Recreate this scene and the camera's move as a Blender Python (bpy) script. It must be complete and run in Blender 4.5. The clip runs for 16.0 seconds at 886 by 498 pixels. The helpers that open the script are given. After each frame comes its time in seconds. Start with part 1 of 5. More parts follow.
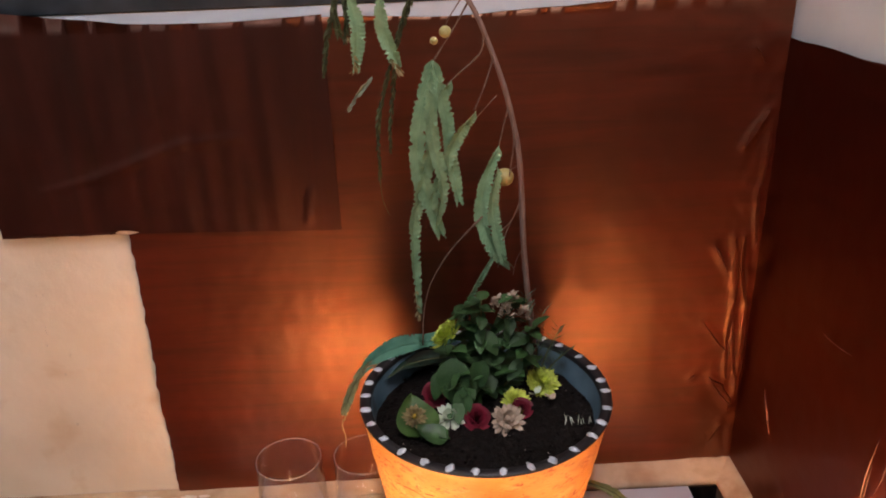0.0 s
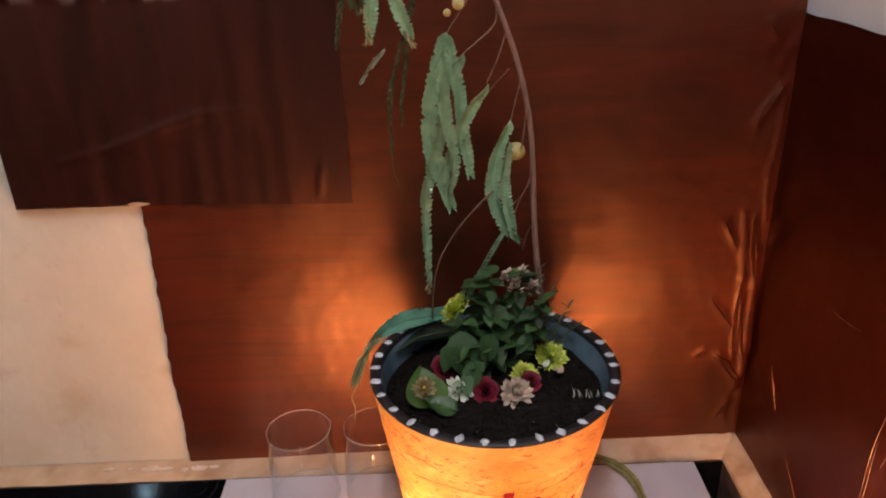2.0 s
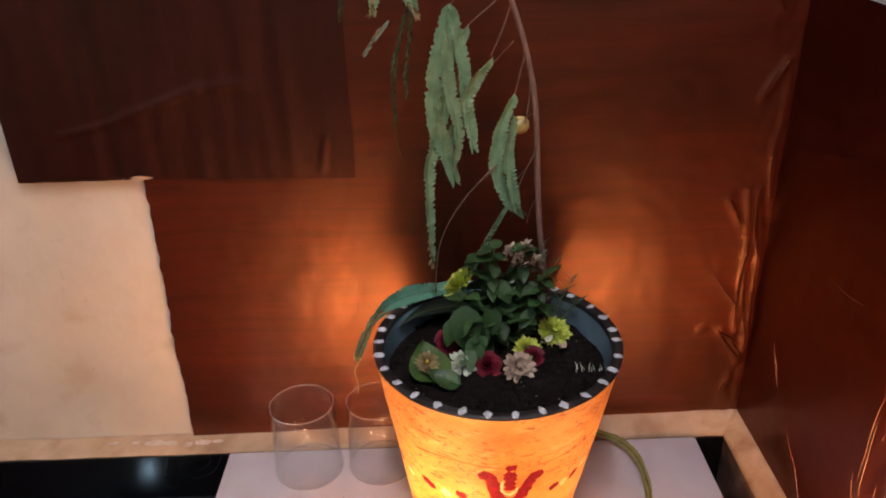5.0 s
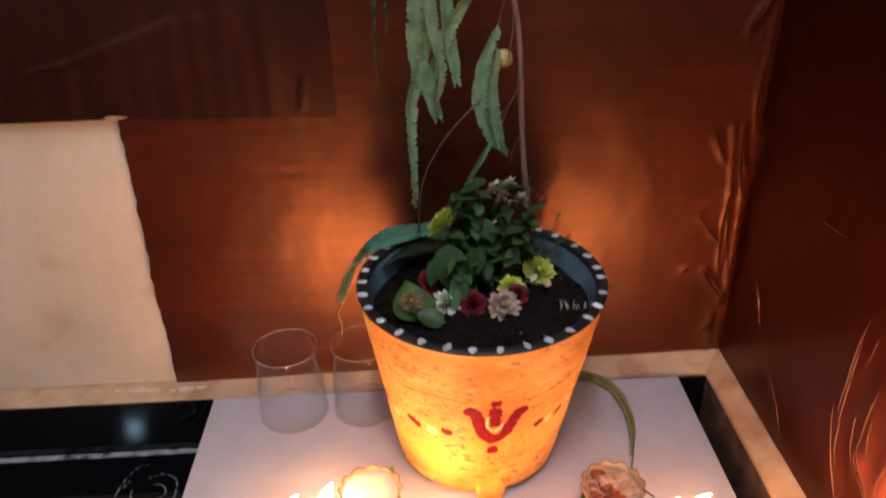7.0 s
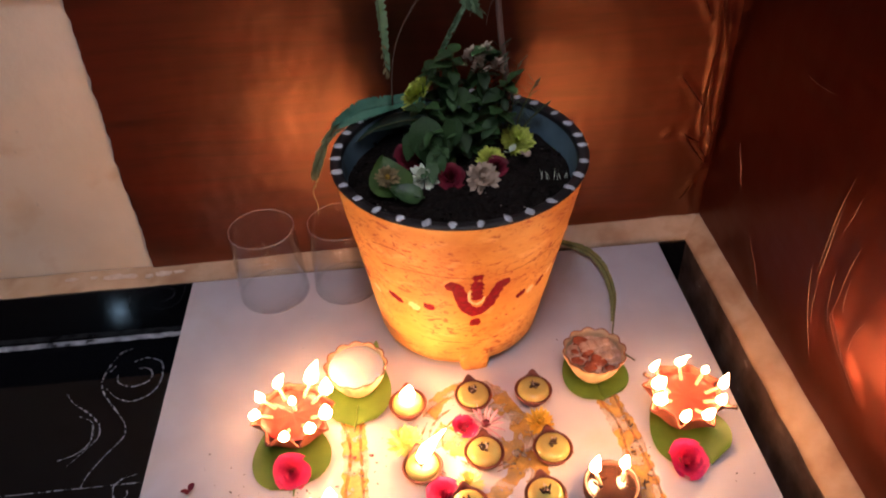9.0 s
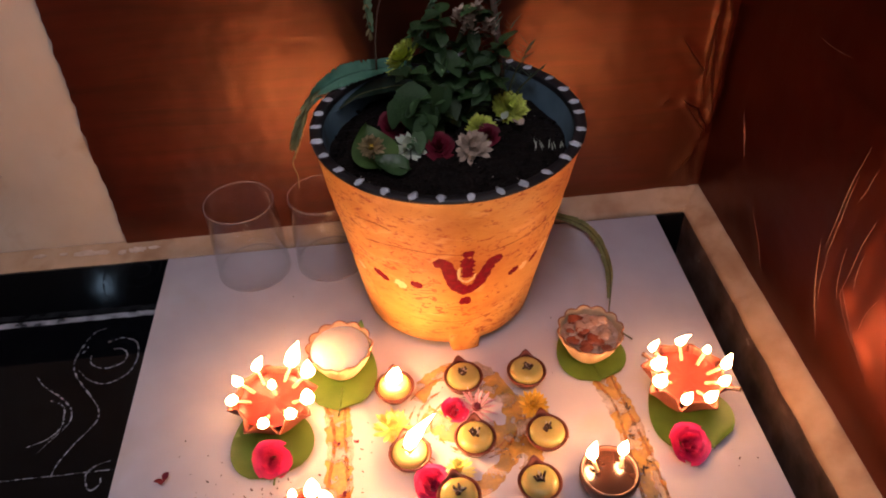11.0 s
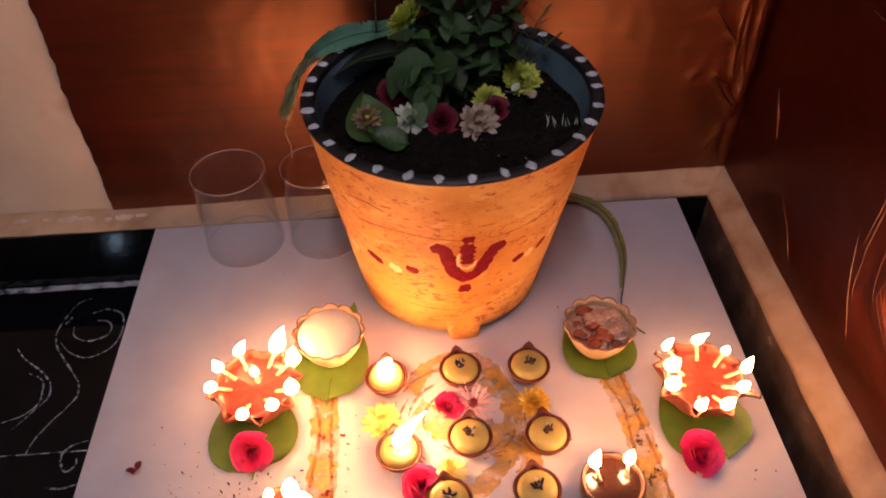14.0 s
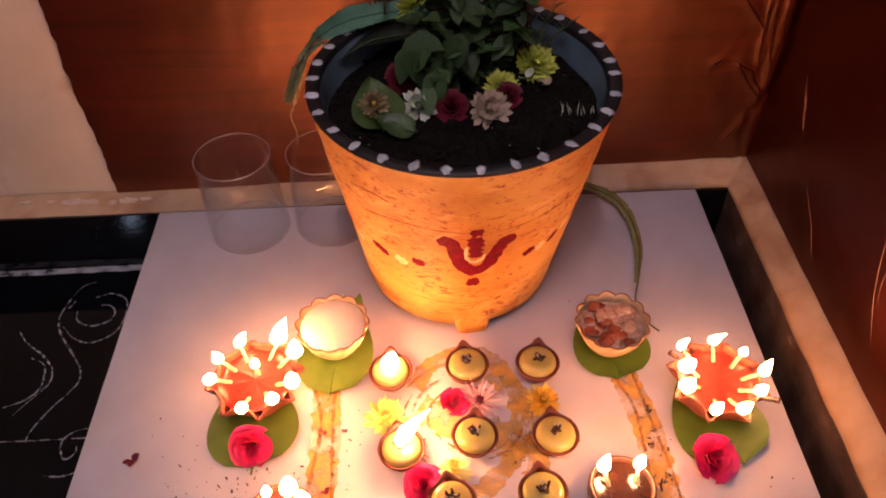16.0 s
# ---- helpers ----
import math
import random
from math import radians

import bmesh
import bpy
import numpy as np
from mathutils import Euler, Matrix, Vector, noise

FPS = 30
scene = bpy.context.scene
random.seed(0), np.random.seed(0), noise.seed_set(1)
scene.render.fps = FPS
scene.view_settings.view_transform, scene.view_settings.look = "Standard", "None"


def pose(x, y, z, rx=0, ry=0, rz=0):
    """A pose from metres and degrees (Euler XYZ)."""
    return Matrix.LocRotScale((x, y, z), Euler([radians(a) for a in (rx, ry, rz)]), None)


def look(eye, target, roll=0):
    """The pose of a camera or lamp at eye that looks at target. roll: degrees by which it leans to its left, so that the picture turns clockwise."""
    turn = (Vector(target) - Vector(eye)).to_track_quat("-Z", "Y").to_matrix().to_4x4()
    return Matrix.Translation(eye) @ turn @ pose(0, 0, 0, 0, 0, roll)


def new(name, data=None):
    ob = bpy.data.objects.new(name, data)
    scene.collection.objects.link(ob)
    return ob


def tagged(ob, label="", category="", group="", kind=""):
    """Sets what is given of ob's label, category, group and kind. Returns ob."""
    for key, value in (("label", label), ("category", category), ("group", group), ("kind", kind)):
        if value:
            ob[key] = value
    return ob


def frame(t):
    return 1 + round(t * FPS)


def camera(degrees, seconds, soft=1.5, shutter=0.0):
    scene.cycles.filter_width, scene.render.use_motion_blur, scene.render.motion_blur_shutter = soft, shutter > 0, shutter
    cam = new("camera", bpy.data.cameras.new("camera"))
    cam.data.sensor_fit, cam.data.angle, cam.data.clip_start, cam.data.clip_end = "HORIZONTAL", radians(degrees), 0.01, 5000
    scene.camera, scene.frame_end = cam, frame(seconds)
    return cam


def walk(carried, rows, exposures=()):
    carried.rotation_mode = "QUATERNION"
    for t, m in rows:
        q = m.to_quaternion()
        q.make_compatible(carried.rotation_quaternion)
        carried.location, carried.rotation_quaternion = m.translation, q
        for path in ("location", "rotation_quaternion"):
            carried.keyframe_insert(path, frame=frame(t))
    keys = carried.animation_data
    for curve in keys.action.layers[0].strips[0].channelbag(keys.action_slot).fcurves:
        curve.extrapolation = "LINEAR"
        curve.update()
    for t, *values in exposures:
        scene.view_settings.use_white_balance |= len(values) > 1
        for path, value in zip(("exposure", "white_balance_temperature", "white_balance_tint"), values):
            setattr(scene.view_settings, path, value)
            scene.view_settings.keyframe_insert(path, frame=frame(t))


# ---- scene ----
cam = camera(60.5, 16.0, soft=1.9, shutter=0.9)
PATH = [
    (0, (-0.099, -0.961, 0.82), (-0.069, 0.866, 0.009), -2.2),
    (0.5, (-0.101, -0.962, 0.82), (-0.073, 0.863, 0.004), -2.2),
    (1, (-0.104, -0.964, 0.817), (-0.077, 0.858, -0.007), -2.2),
    (1.5, (-0.104, -0.967, 0.815), (-0.085, 0.848, -0.024), -2.1),
    (2, (-0.106, -0.968, 0.813), (-0.092, 0.84, -0.043), -1.9),
    (2.5, (-0.107, -0.971, 0.811), (-0.097, 0.83, -0.058), -1.9),
    (3, (-0.109, -0.97, 0.809), (-0.098, 0.827, -0.069), -1.8),
    (3.5, (-0.109, -0.971, 0.808), (-0.099, 0.823, -0.075), -1.8),
    (4, (-0.109, -0.971, 0.807), (-0.1, 0.821, -0.08), -1.8),
    (6.5, (-0.111, -0.972, 0.782), (-0.077, 0.791, -0.163), -1.7),
    (7, (-0.111, -0.974, 0.773), (-0.06, 0.764, -0.216), -1.7),
    (7.5, (-0.108, -0.972, 0.773), (-0.052, 0.712, -0.304), -1.8),
    (8, (-0.103, -0.967, 0.775), (-0.052, 0.676, -0.364), -2.3),
    (8.5, (-0.111, -0.959, 0.767), (-0.027, 0.624, -0.454), -2.6),
    (9, (-0.11, -0.951, 0.761), (-0.023, 0.594, -0.507), -2.9),
    (9.5, (-0.109, -0.937, 0.755), (-0.011, 0.57, -0.556), -2.9),
    (9.7, (-0.112, -0.929, 0.748), (-0.001, 0.571, -0.569), -2.6),
    (12, (-0.094, -0.888, 0.72), (0.003, 0.595, -0.619), -2.1),
    (12.5, (-0.088, -0.869, 0.708), (-0.009, 0.588, -0.66), -2.0),
    (13, (-0.087, -0.863, 0.705), (-0.011, 0.588, -0.669), -1.9),
    (13.5, (-0.084, -0.851, 0.702), (-0.018, 0.588, -0.685), -1.9),
    (14, (-0.082, -0.843, 0.699), (-0.025, 0.588, -0.698), -1.9),
    (14.5, (-0.079, -0.833, 0.694), (-0.037, 0.582, -0.718), -2.0),
    (15, (-0.075, -0.827, 0.689), (-0.052, 0.58, -0.733), -2.4),
    (15.5, (-0.073, -0.818, 0.687), (-0.059, 0.582, -0.741), -2.4),
    (16, (-0.072, -0.815, 0.687), (-0.06, 0.582, -0.744), -2.2),
]
EXPOSURES = [(0.0, 1.34, 6400, 6), (4.0, 1.25, 6400, 7), (6.5, 1.16, 6200, 7), (7.5, 0.91, 6000, 7), (9.0, 0.58, 5900, 9), (9.7, 0.42, 6050, 12),
             (12.0, 0.20, 6100, 15), (13.5, 0.22, 6200, 17), (15.5, 0.29, 6850, 33), (16.0, 0.29, 6850, 33)]
walk(cam, [(t, look(eye, target, roll)) for t, eye, target, roll in PATH], EXPOSURES)

# ---- world and lamps ----
world = bpy.data.worlds.new("night")
scene.world = world
world.use_nodes = True
world.node_tree.nodes["Background"].inputs[0].default_value = (0.10, 0.12, 0.16, 1)
world.node_tree.nodes["Background"].inputs[1].default_value = 0.02

FLAME_POWER = 150.0
SMALL_FLAME_POWER = 62.0
RING_FLAME_POWER = 64.0
# strength of the unseen overhead tube that fills in the room light
ROOM_FILL = 86.0
BULB = 130.0


# ---- materials ----
def mat(name, colour=(0.5, 0.5, 0.5), rough=0.6, metal=0.0, **extra):
    m = bpy.data.materials.new(name)
    m.use_nodes = True
    b = m.node_tree.nodes["Principled BSDF"]
    b.inputs["Base Color"].default_value = (*colour, 1)
    b.inputs["Roughness"].default_value = rough
    b.inputs["Metallic"].default_value = metal
    for k, v in extra.items():
        b.inputs[k.replace("_", " ")].default_value = v
    return m


def noise_node(nt, scale, detail=6.0, stretch=None, distort=0.0):
    n = nt.nodes.new("ShaderNodeTexNoise")
    n.inputs["Scale"].default_value = scale
    n.inputs["Detail"].default_value = detail
    n.inputs["Distortion"].default_value = distort
    tc = nt.nodes.new("ShaderNodeTexCoord")
    mp = nt.nodes.new("ShaderNodeMapping")
    nt.links.new(tc.outputs["Object"], mp.inputs["Vector"])
    if stretch:
        mp.inputs["Scale"].default_value = stretch
    nt.links.new(mp.outputs["Vector"], n.inputs["Vector"])
    return n


def ramp(nt, source, stops):
    r = nt.nodes.new("ShaderNodeValToRGB")
    e = r.color_ramp.elements
    while len(e) < len(stops):
        e.new(0.5)
    for el, (p, c) in zip(e, stops):
        el.position, el.color = p, (*c, 1)
    nt.links.new(source, r.inputs["Fac"])
    return r


def mix(nt, a, b, fac, mode="MIX"):
    m = nt.nodes.new("ShaderNodeMix")
    m.data_type, m.blend_type = "RGBA", mode
    for sock, v in ((m.inputs["A"], a), (m.inputs["B"], b)):
        if isinstance(v, tuple):
            sock.default_value = (*v, 1)
        else:
            nt.links.new(v, sock)
    if isinstance(fac, float):
        m.inputs["Factor"].default_value = fac
    else:
        nt.links.new(fac, m.inputs["Factor"])
    return m.outputs["Result"]


def surface(name, dark, light, scale=40.0, stretch=None, rough=(0.4, 0.6), bump=0.15, bump_scale=None,
            bump_stretch=None, stains=None, stain_scale=6.0, stain_at=(0.55, 0.7), detail=7.0, distort=0.0, bump_dist=0.002, island=0.0, **extra):
    """Two colours in a grain, stains at a larger scale, bump and uneven gloss."""
    m = mat(name, light, rough[0], **extra)
    nt = m.node_tree
    b = nt.nodes["Principled BSDF"]
    n = noise_node(nt, scale, detail, stretch, distort)
    col = ramp(nt, n.outputs["Fac"], [(0.3, dark), (0.7, light)]).outputs["Color"]
    if stains:
        n2 = noise_node(nt, stain_scale, 5.0, None, 0.4)
        r2 = ramp(nt, n2.outputs["Fac"], [(stain_at[0], (0, 0, 0)), (stain_at[1], (1, 1, 1))])
        col = mix(nt, col, stains, r2.outputs["Color"])
    if island:
        info = nt.nodes.new("ShaderNodeObjectInfo")
        geo = nt.nodes.new("ShaderNodeNewGeometry")
        add = nt.nodes.new("ShaderNodeMath")
        add.operation = "ADD"
        nt.links.new(info.outputs["Random"], add.inputs[0])
        nt.links.new(geo.outputs["Random Per Island"], add.inputs[1])
        fr = nt.nodes.new("ShaderNodeMath")
        fr.operation = "FRACT"
        nt.links.new(add.outputs[0], fr.inputs[0])
        r3 = ramp(nt, fr.outputs[0], [(0.0, (1 - island,) * 3), (1.0, (1 + island,) * 3)])
        col = mix(nt, col, r3.outputs["Color"], 1.0, "MULTIPLY")
    nt.links.new(col, b.inputs["Base Color"])
    mr = nt.nodes.new("ShaderNodeMapRange")
    mr.inputs["To Min"].default_value, mr.inputs["To Max"].default_value = rough
    nt.links.new(n.outputs["Fac"], mr.inputs["Value"])
    nt.links.new(mr.outputs["Result"], b.inputs["Roughness"])
    if bump:
        nb = noise_node(nt, bump_scale or scale, 6.0, bump_stretch or stretch)
        bp = nt.nodes.new("ShaderNodeBump")
        bp.inputs["Strength"].default_value = bump
        bp.inputs["Distance"].default_value = bump_dist
        nt.links.new(nb.outputs["Fac"], bp.inputs["Height"])
        nt.links.new(bp.outputs["Normal"], b.inputs["Normal"])
    return m


def powder(name, colour, cover=(0.42, 0.58), scale=60.0, most=1.0, stretch=None):
    """A thin layer of powder or chalk that lets the ground show between its grains."""
    m = surface(name, tuple(c * 0.75 for c in colour), colour, 220.0, rough=(0.8, 0.95), bump=0.4)
    nt = m.node_tree
    b = nt.nodes["Principled BSDF"]
    n = noise_node(nt, scale, 8.0, stretch)
    r = ramp(nt, n.outputs["Fac"], [(cover[0], (0, 0, 0)), (cover[1], (most,) * 3)])
    nt.links.new(r.outputs["Color"], b.inputs["Alpha"])
    return m


M = {}
M["sheet"] = surface("laminate_sheet", (0.032, 0.0042, 0.0025), (0.094, 0.0120, 0.0060), 11.0, (0.5, 1.0, 6.0), (0.35, 0.48), 0.27, bump_scale=34.0, bump_stretch=(0.20, 1.0, 1.6),
                     stains=(0.034, 0.0056, 0.0034), stain_scale=5.0, distort=0.9, IOR=1.58, Specular_IOR_Level=1.0, Specular_Tint=(1.0, 0.44, 0.13, 1.0), Coat_Weight=0.40, Coat_Roughness=0.40, Coat_IOR=1.75, Coat_Tint=(1.0, 0.68, 0.36, 1.0))
M["patch"] = surface("laminate_patch", (0.010, 0.0018, 0.0014), (0.032, 0.0056, 0.0040), 7.0, (6.0, 1.0, 0.35), (0.34, 0.50), 0.30, bump_scale=10.0, bump_stretch=(5.0, 1.0, 0.3),
                     stains=(0.017, 0.0032, 0.0025), stain_scale=5.0, distort=0.9, Specular_IOR_Level=0.9, Specular_Tint=(1.0, 0.42, 0.22, 1.0), Coat_Weight=0.40, Coat_Roughness=0.42, Coat_IOR=1.6, Coat_Tint=(1.0, 0.62, 0.42, 1.0))
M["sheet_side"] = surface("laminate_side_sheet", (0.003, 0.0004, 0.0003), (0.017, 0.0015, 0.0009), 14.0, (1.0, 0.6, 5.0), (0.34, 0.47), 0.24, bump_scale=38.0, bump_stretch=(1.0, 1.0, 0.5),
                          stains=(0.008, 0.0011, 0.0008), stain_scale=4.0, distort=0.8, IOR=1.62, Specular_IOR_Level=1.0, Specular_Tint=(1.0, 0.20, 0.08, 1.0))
# pale colour stands in for candle highlights along the side sheet's folds
M["sheet_fold"] = surface("highlight_fold", (0.10, 0.020, 0.012), (0.34, 0.13, 0.085), 60.0, rough=(0.30, 0.45), bump=0.1)
M["cream"] = surface("cream_plaster", (0.735, 0.635, 0.485), (0.85, 0.765, 0.62), 7.0, rough=(0.6, 0.85), bump=0.45, bump_scale=48.0,
                     stains=(0.62, 0.46, 0.28), stain_scale=11.0, stain_at=(0.60, 0.80))
M["white_wall"] = surface("white_wall", (0.70, 0.71, 0.72), (0.78, 0.79, 0.80), 12.0, rough=(0.7, 0.85), bump=0.15, bump_scale=90.0)
M["skirting"] = surface("skirting", (0.50, 0.33, 0.19), (0.62, 0.45, 0.29), 30.0, rough=(0.45, 0.65), bump=0.2, bump_scale=120.0,
                        stains=(0.40, 0.24, 0.13), stain_scale=18.0, stain_at=(0.52, 0.72))
M["granite"] = surface("black_granite", (0.0012, 0.0013, 0.002), (0.0045, 0.0047, 0.0068), 160.0, rough=(0.04, 0.09), bump=0.015,
                       stains=(0.005, 0.005, 0.006), stain_scale=9.0, stain_at=(0.6, 0.85), Specular_IOR_Level=0.18)
M["skirting_granite"] = surface("polished_skirting", (0.003, 0.003, 0.004), (0.009, 0.009, 0.011), 160.0, rough=(0.03, 0.06), bump=0.015,
                                stains=(0.014, 0.013, 0.014), stain_scale=9.0, stain_at=(0.6, 0.85))
M["skirting_dusty"] = surface("dusty_skirting", (0.09, 0.064, 0.052), (0.25, 0.18, 0.145), 22.0, rough=(0.12, 0.35), bump=0.05,
                              stains=(0.32, 0.24, 0.20), stain_scale=22.0, stain_at=(0.56, 0.80))
M["flake"] = surface("old_paint_chip", (0.52, 0.40, 0.30), (0.76, 0.66, 0.56), 70.0, rough=(0.7, 0.9), bump=0.3)
M["chalk"] = powder("chalk_line", (0.58, 0.58, 0.60), (0.34, 0.58), 170.0, 0.68)
M["band"] = powder("white_band", (0.60, 0.62, 0.66), (0.25, 0.60), 45.0, 0.9)
M["board"] = surface("white_board", (0.63, 0.60, 0.64), (0.71, 0.69, 0.72), 14.0, rough=(0.17, 0.30), bump=0.05, bump_scale=50.0,
                     stains=(0.62, 0.55, 0.48), stain_scale=7.0, stain_at=(0.58, 0.85))
M["board_edge"] = surface("board_edge", (0.42, 0.32, 0.24), (0.55, 0.44, 0.34), 120.0, rough=(0.8, 0.9))
M["black_paint"] = surface("black_paint", (0.008, 0.007, 0.008), (0.022, 0.020, 0.022), 60.0, rough=(0.35, 0.6), bump=0.3)
M["white_dab"] = surface("white_paint", (0.50, 0.56, 0.62), (0.72, 0.76, 0.80), 180.0, rough=(0.5, 0.7), bump=0.5, island=0.12)
M["red_paint"] = surface("red_paint", (0.12, 0.0012, 0.012), (0.22, 0.0025, 0.020), 160.0, rough=(0.55, 0.75), bump=0.4, Specular_IOR_Level=0.15)
M["cream_paint"] = surface("cream_paint", (0.75, 0.55, 0.30), (0.85, 0.68, 0.42), 160.0, rough=(0.45, 0.65), bump=0.4)
M["pot_inside"] = surface("pot_inside", (0.07, 0.13, 0.17), (0.17, 0.26, 0.32), 18.0, rough=(0.4, 0.6), bump=0.1,
                          stains=(0.04, 0.05, 0.05), stain_scale=14.0)
M["soil"] = surface("wet_soil", (0.002, 0.0012, 0.0008), (0.009, 0.0048, 0.0032), 110.0, rough=(0.6, 0.9), bump=0.9, bump_dist=0.006, Specular_IOR_Level=0.2)
M["clay"] = surface("red_clay", (0.15, 0.038, 0.023), (0.27, 0.078, 0.046), 90.0, rough=(0.6, 0.8), bump=0.3)
M["dark_clay"] = surface("dark_clay", (0.075, 0.016, 0.009), (0.165, 0.036, 0.018), 90.0, rough=(0.35, 0.55), bump=0.3)
M["red_wax"] = surface("red_wax", (0.50, 0.022, 0.014), (0.64, 0.045, 0.022), 30.0, rough=(0.25, 0.45), bump=0.25, bump_scale=80.0, Subsurface_Weight=0.3, Subsurface_Scale=0.01)
M["yellow_wax"] = surface("yellow_wax", (0.33, 0.285, 0.085), (0.46, 0.405, 0.15), 40.0, rough=(0.15, 0.30), bump=0.1, Subsurface_Weight=0.3, Subsurface_Scale=0.008)
M["white_wax"] = surface("white_wax", (0.90, 0.86, 0.74), (0.95, 0.93, 0.85), 30.0, rough=(0.3, 0.5), bump=0.2, Subsurface_Weight=0.3, Subsurface_Scale=0.01)
M["brown_oil"] = surface("brown_oil", (0.014, 0.006, 0.004), (0.035, 0.014, 0.009), 30.0, rough=(0.08, 0.2), bump=0.05)
M["bowl"] = surface("scalloped_bowl", (0.50, 0.36, 0.20), (0.62, 0.47, 0.29), 50.0, rough=(0.3, 0.5), bump=0.2)
M["bowl_edge"] = surface("bowl_edge", (0.18, 0.07, 0.035), (0.32, 0.13, 0.06), 90.0, rough=(0.3, 0.5), bump=0.2)
M["sweet_pale"] = surface("pale_offering", (0.52, 0.28, 0.17), (0.80, 0.56, 0.40), 70.0, rough=(0.12, 0.4), bump=0.5)
M["sweet_red"] = surface("red_offering", (0.30, 0.065, 0.030), (0.55, 0.16, 0.07), 70.0, rough=(0.12, 0.4), bump=0.5)
M["wick"] = surface("cotton_wick", (0.50, 0.38, 0.22), (0.72, 0.60, 0.40), 260.0, rough=(0.8, 0.95), bump=0.5)
M["char"] = surface("charred_wick", (0.010, 0.006, 0.004), (0.075, 0.040, 0.022), 200.0, rough=(0.8, 0.95), bump=0.5)
M["betel"] = surface("betel_leaf", (0.075, 0.160, 0.018), (0.14, 0.25, 0.030), 30.0, rough=(0.3, 0.5), bump=0.3, bump_scale=60.0, island=0.15)
M["tulsi"] = surface("tulsi_leaf", (0.018, 0.054, 0.015), (0.056, 0.125, 0.036), 40.0, rough=(0.35, 0.55), bump=0.4, island=0.40)
M["pot_leaf"] = surface("curled_leaf", (0.032, 0.082, 0.013), (0.072, 0.145, 0.026), 35.0, rough=(0.4, 0.6), bump=0.3)
M["frond"] = surface("folded_leaflets", (0.150, 0.265, 0.135), (0.255, 0.41, 0.225), 60.0, rough=(0.5, 0.7), bump=0.3, island=0.16)
M["frond_dark"] = surface("dark_leaflets", (0.040, 0.055, 0.020), (0.085, 0.10, 0.035), 60.0, rough=(0.5, 0.7), bump=0.3, island=0.3)
M["frond_dry"] = surface("dry_leaflets", (0.20, 0.15, 0.06), (0.36, 0.28, 0.13), 60.0, rough=(0.6, 0.8), bump=0.3, island=0.3)
M["rim_leaf"] = surface("rim_leaflets", (0.040, 0.150, 0.095), (0.085, 0.240, 0.150), 60.0, rough=(0.45, 0.65), bump=0.3, island=0.2)
M["dark_leaf"] = surface("dark_leaflets", (0.007, 0.024, 0.016), (0.020, 0.050, 0.032), 50.0, rough=(0.35, 0.55), bump=0.3, island=0.3)
M["sprig_leaf"] = surface("sprig_needles", (0.050, 0.095, 0.055), (0.11, 0.18, 0.11), 80.0, rough=(0.5, 0.7), bump=0.2, island=0.3)
M["frond_pale"] = surface("pale_leaflets", (0.22, 0.25, 0.17), (0.36, 0.40, 0.28), 60.0, rough=(0.5, 0.7), bump=0.3)
M["olive"] = surface("olive_leaflets", (0.14, 0.16, 0.065), (0.25, 0.26, 0.11), 60.0, rough=(0.5, 0.7), bump=0.3, island=0.15)
M["stain"] = powder("brown_stain", (0.34, 0.22, 0.12), (0.40, 0.75), 60.0, 0.38)
M["crack"] = surface("brown_crack", (0.16, 0.04, 0.012), (0.30, 0.09, 0.02), 120.0, rough=(0.6, 0.8))
M["burnt_clay"] = surface("burnt_clay", (0.028, 0.010, 0.007), (0.070, 0.022, 0.013), 90.0, rough=(0.4, 0.6), bump=0.3)
M["ash"] = surface("pale_ash", (0.35, 0.30, 0.25), (0.60, 0.54, 0.46), 200.0, rough=(0.8, 0.95))
M["glass_rim"] = mat("glass_rim", (0.80, 0.80, 0.83), 0.08, Alpha=0.13)
M["bark"] = surface("bark", (0.17, 0.10, 0.075), (0.32, 0.20, 0.15), 120.0, (1.0, 1.0, 0.25), rough=(0.7, 0.9), bump=0.6)
M["twig"] = surface("twig", (0.12, 0.07, 0.045), (0.24, 0.14, 0.09), 150.0, rough=(0.7, 0.9), bump=0.4)
M["stalk"] = surface("green_stalk", (0.06, 0.075, 0.02), (0.13, 0.13, 0.04), 120.0, rough=(0.5, 0.7), bump=0.3)
M["fruit"] = surface("amla_fruit", (0.42, 0.36, 0.12), (0.58, 0.50, 0.20), 60.0, rough=(0.3, 0.45), bump=0.1)
M["rose"] = surface("rose_petals", (0.56, 0.016, 0.10), (0.80, 0.050, 0.22), 40.0, rough=(0.45, 0.65), bump=0.3, island=0.2)
M["pink"] = surface("pink_petals", (0.46, 0.19, 0.30), (0.80, 0.56, 0.64), 50.0, rough=(0.5, 0.7), bump=0.3, island=0.3)
M["mauve"] = surface("faded_petals", (0.40, 0.30, 0.22), (0.60, 0.48, 0.36), 50.0, rough=(0.6, 0.8), bump=0.3, island=0.25)
M["yellow"] = surface("yellow_petals", (0.48, 0.56, 0.07), (0.72, 0.82, 0.15), 50.0, rough=(0.5, 0.7), bump=0.3, island=0.2)
M["pale_yellow"] = surface("pale_yellow_petals", (0.72, 0.66, 0.16), (0.86, 0.82, 0.30), 50.0, rough=(0.5, 0.7), bump=0.3, island=0.15)
M["gold"] = surface("golden_petals", (0.65, 0.40, 0.03), (0.80, 0.55, 0.06), 50.0, rough=(0.5, 0.7), bump=0.3, island=0.2)
M["white_petal"] = surface("pale_petals", (0.50, 0.58, 0.42), (0.70, 0.76, 0.60), 50.0, rough=(0.5, 0.7), bump=0.3, island=0.15)
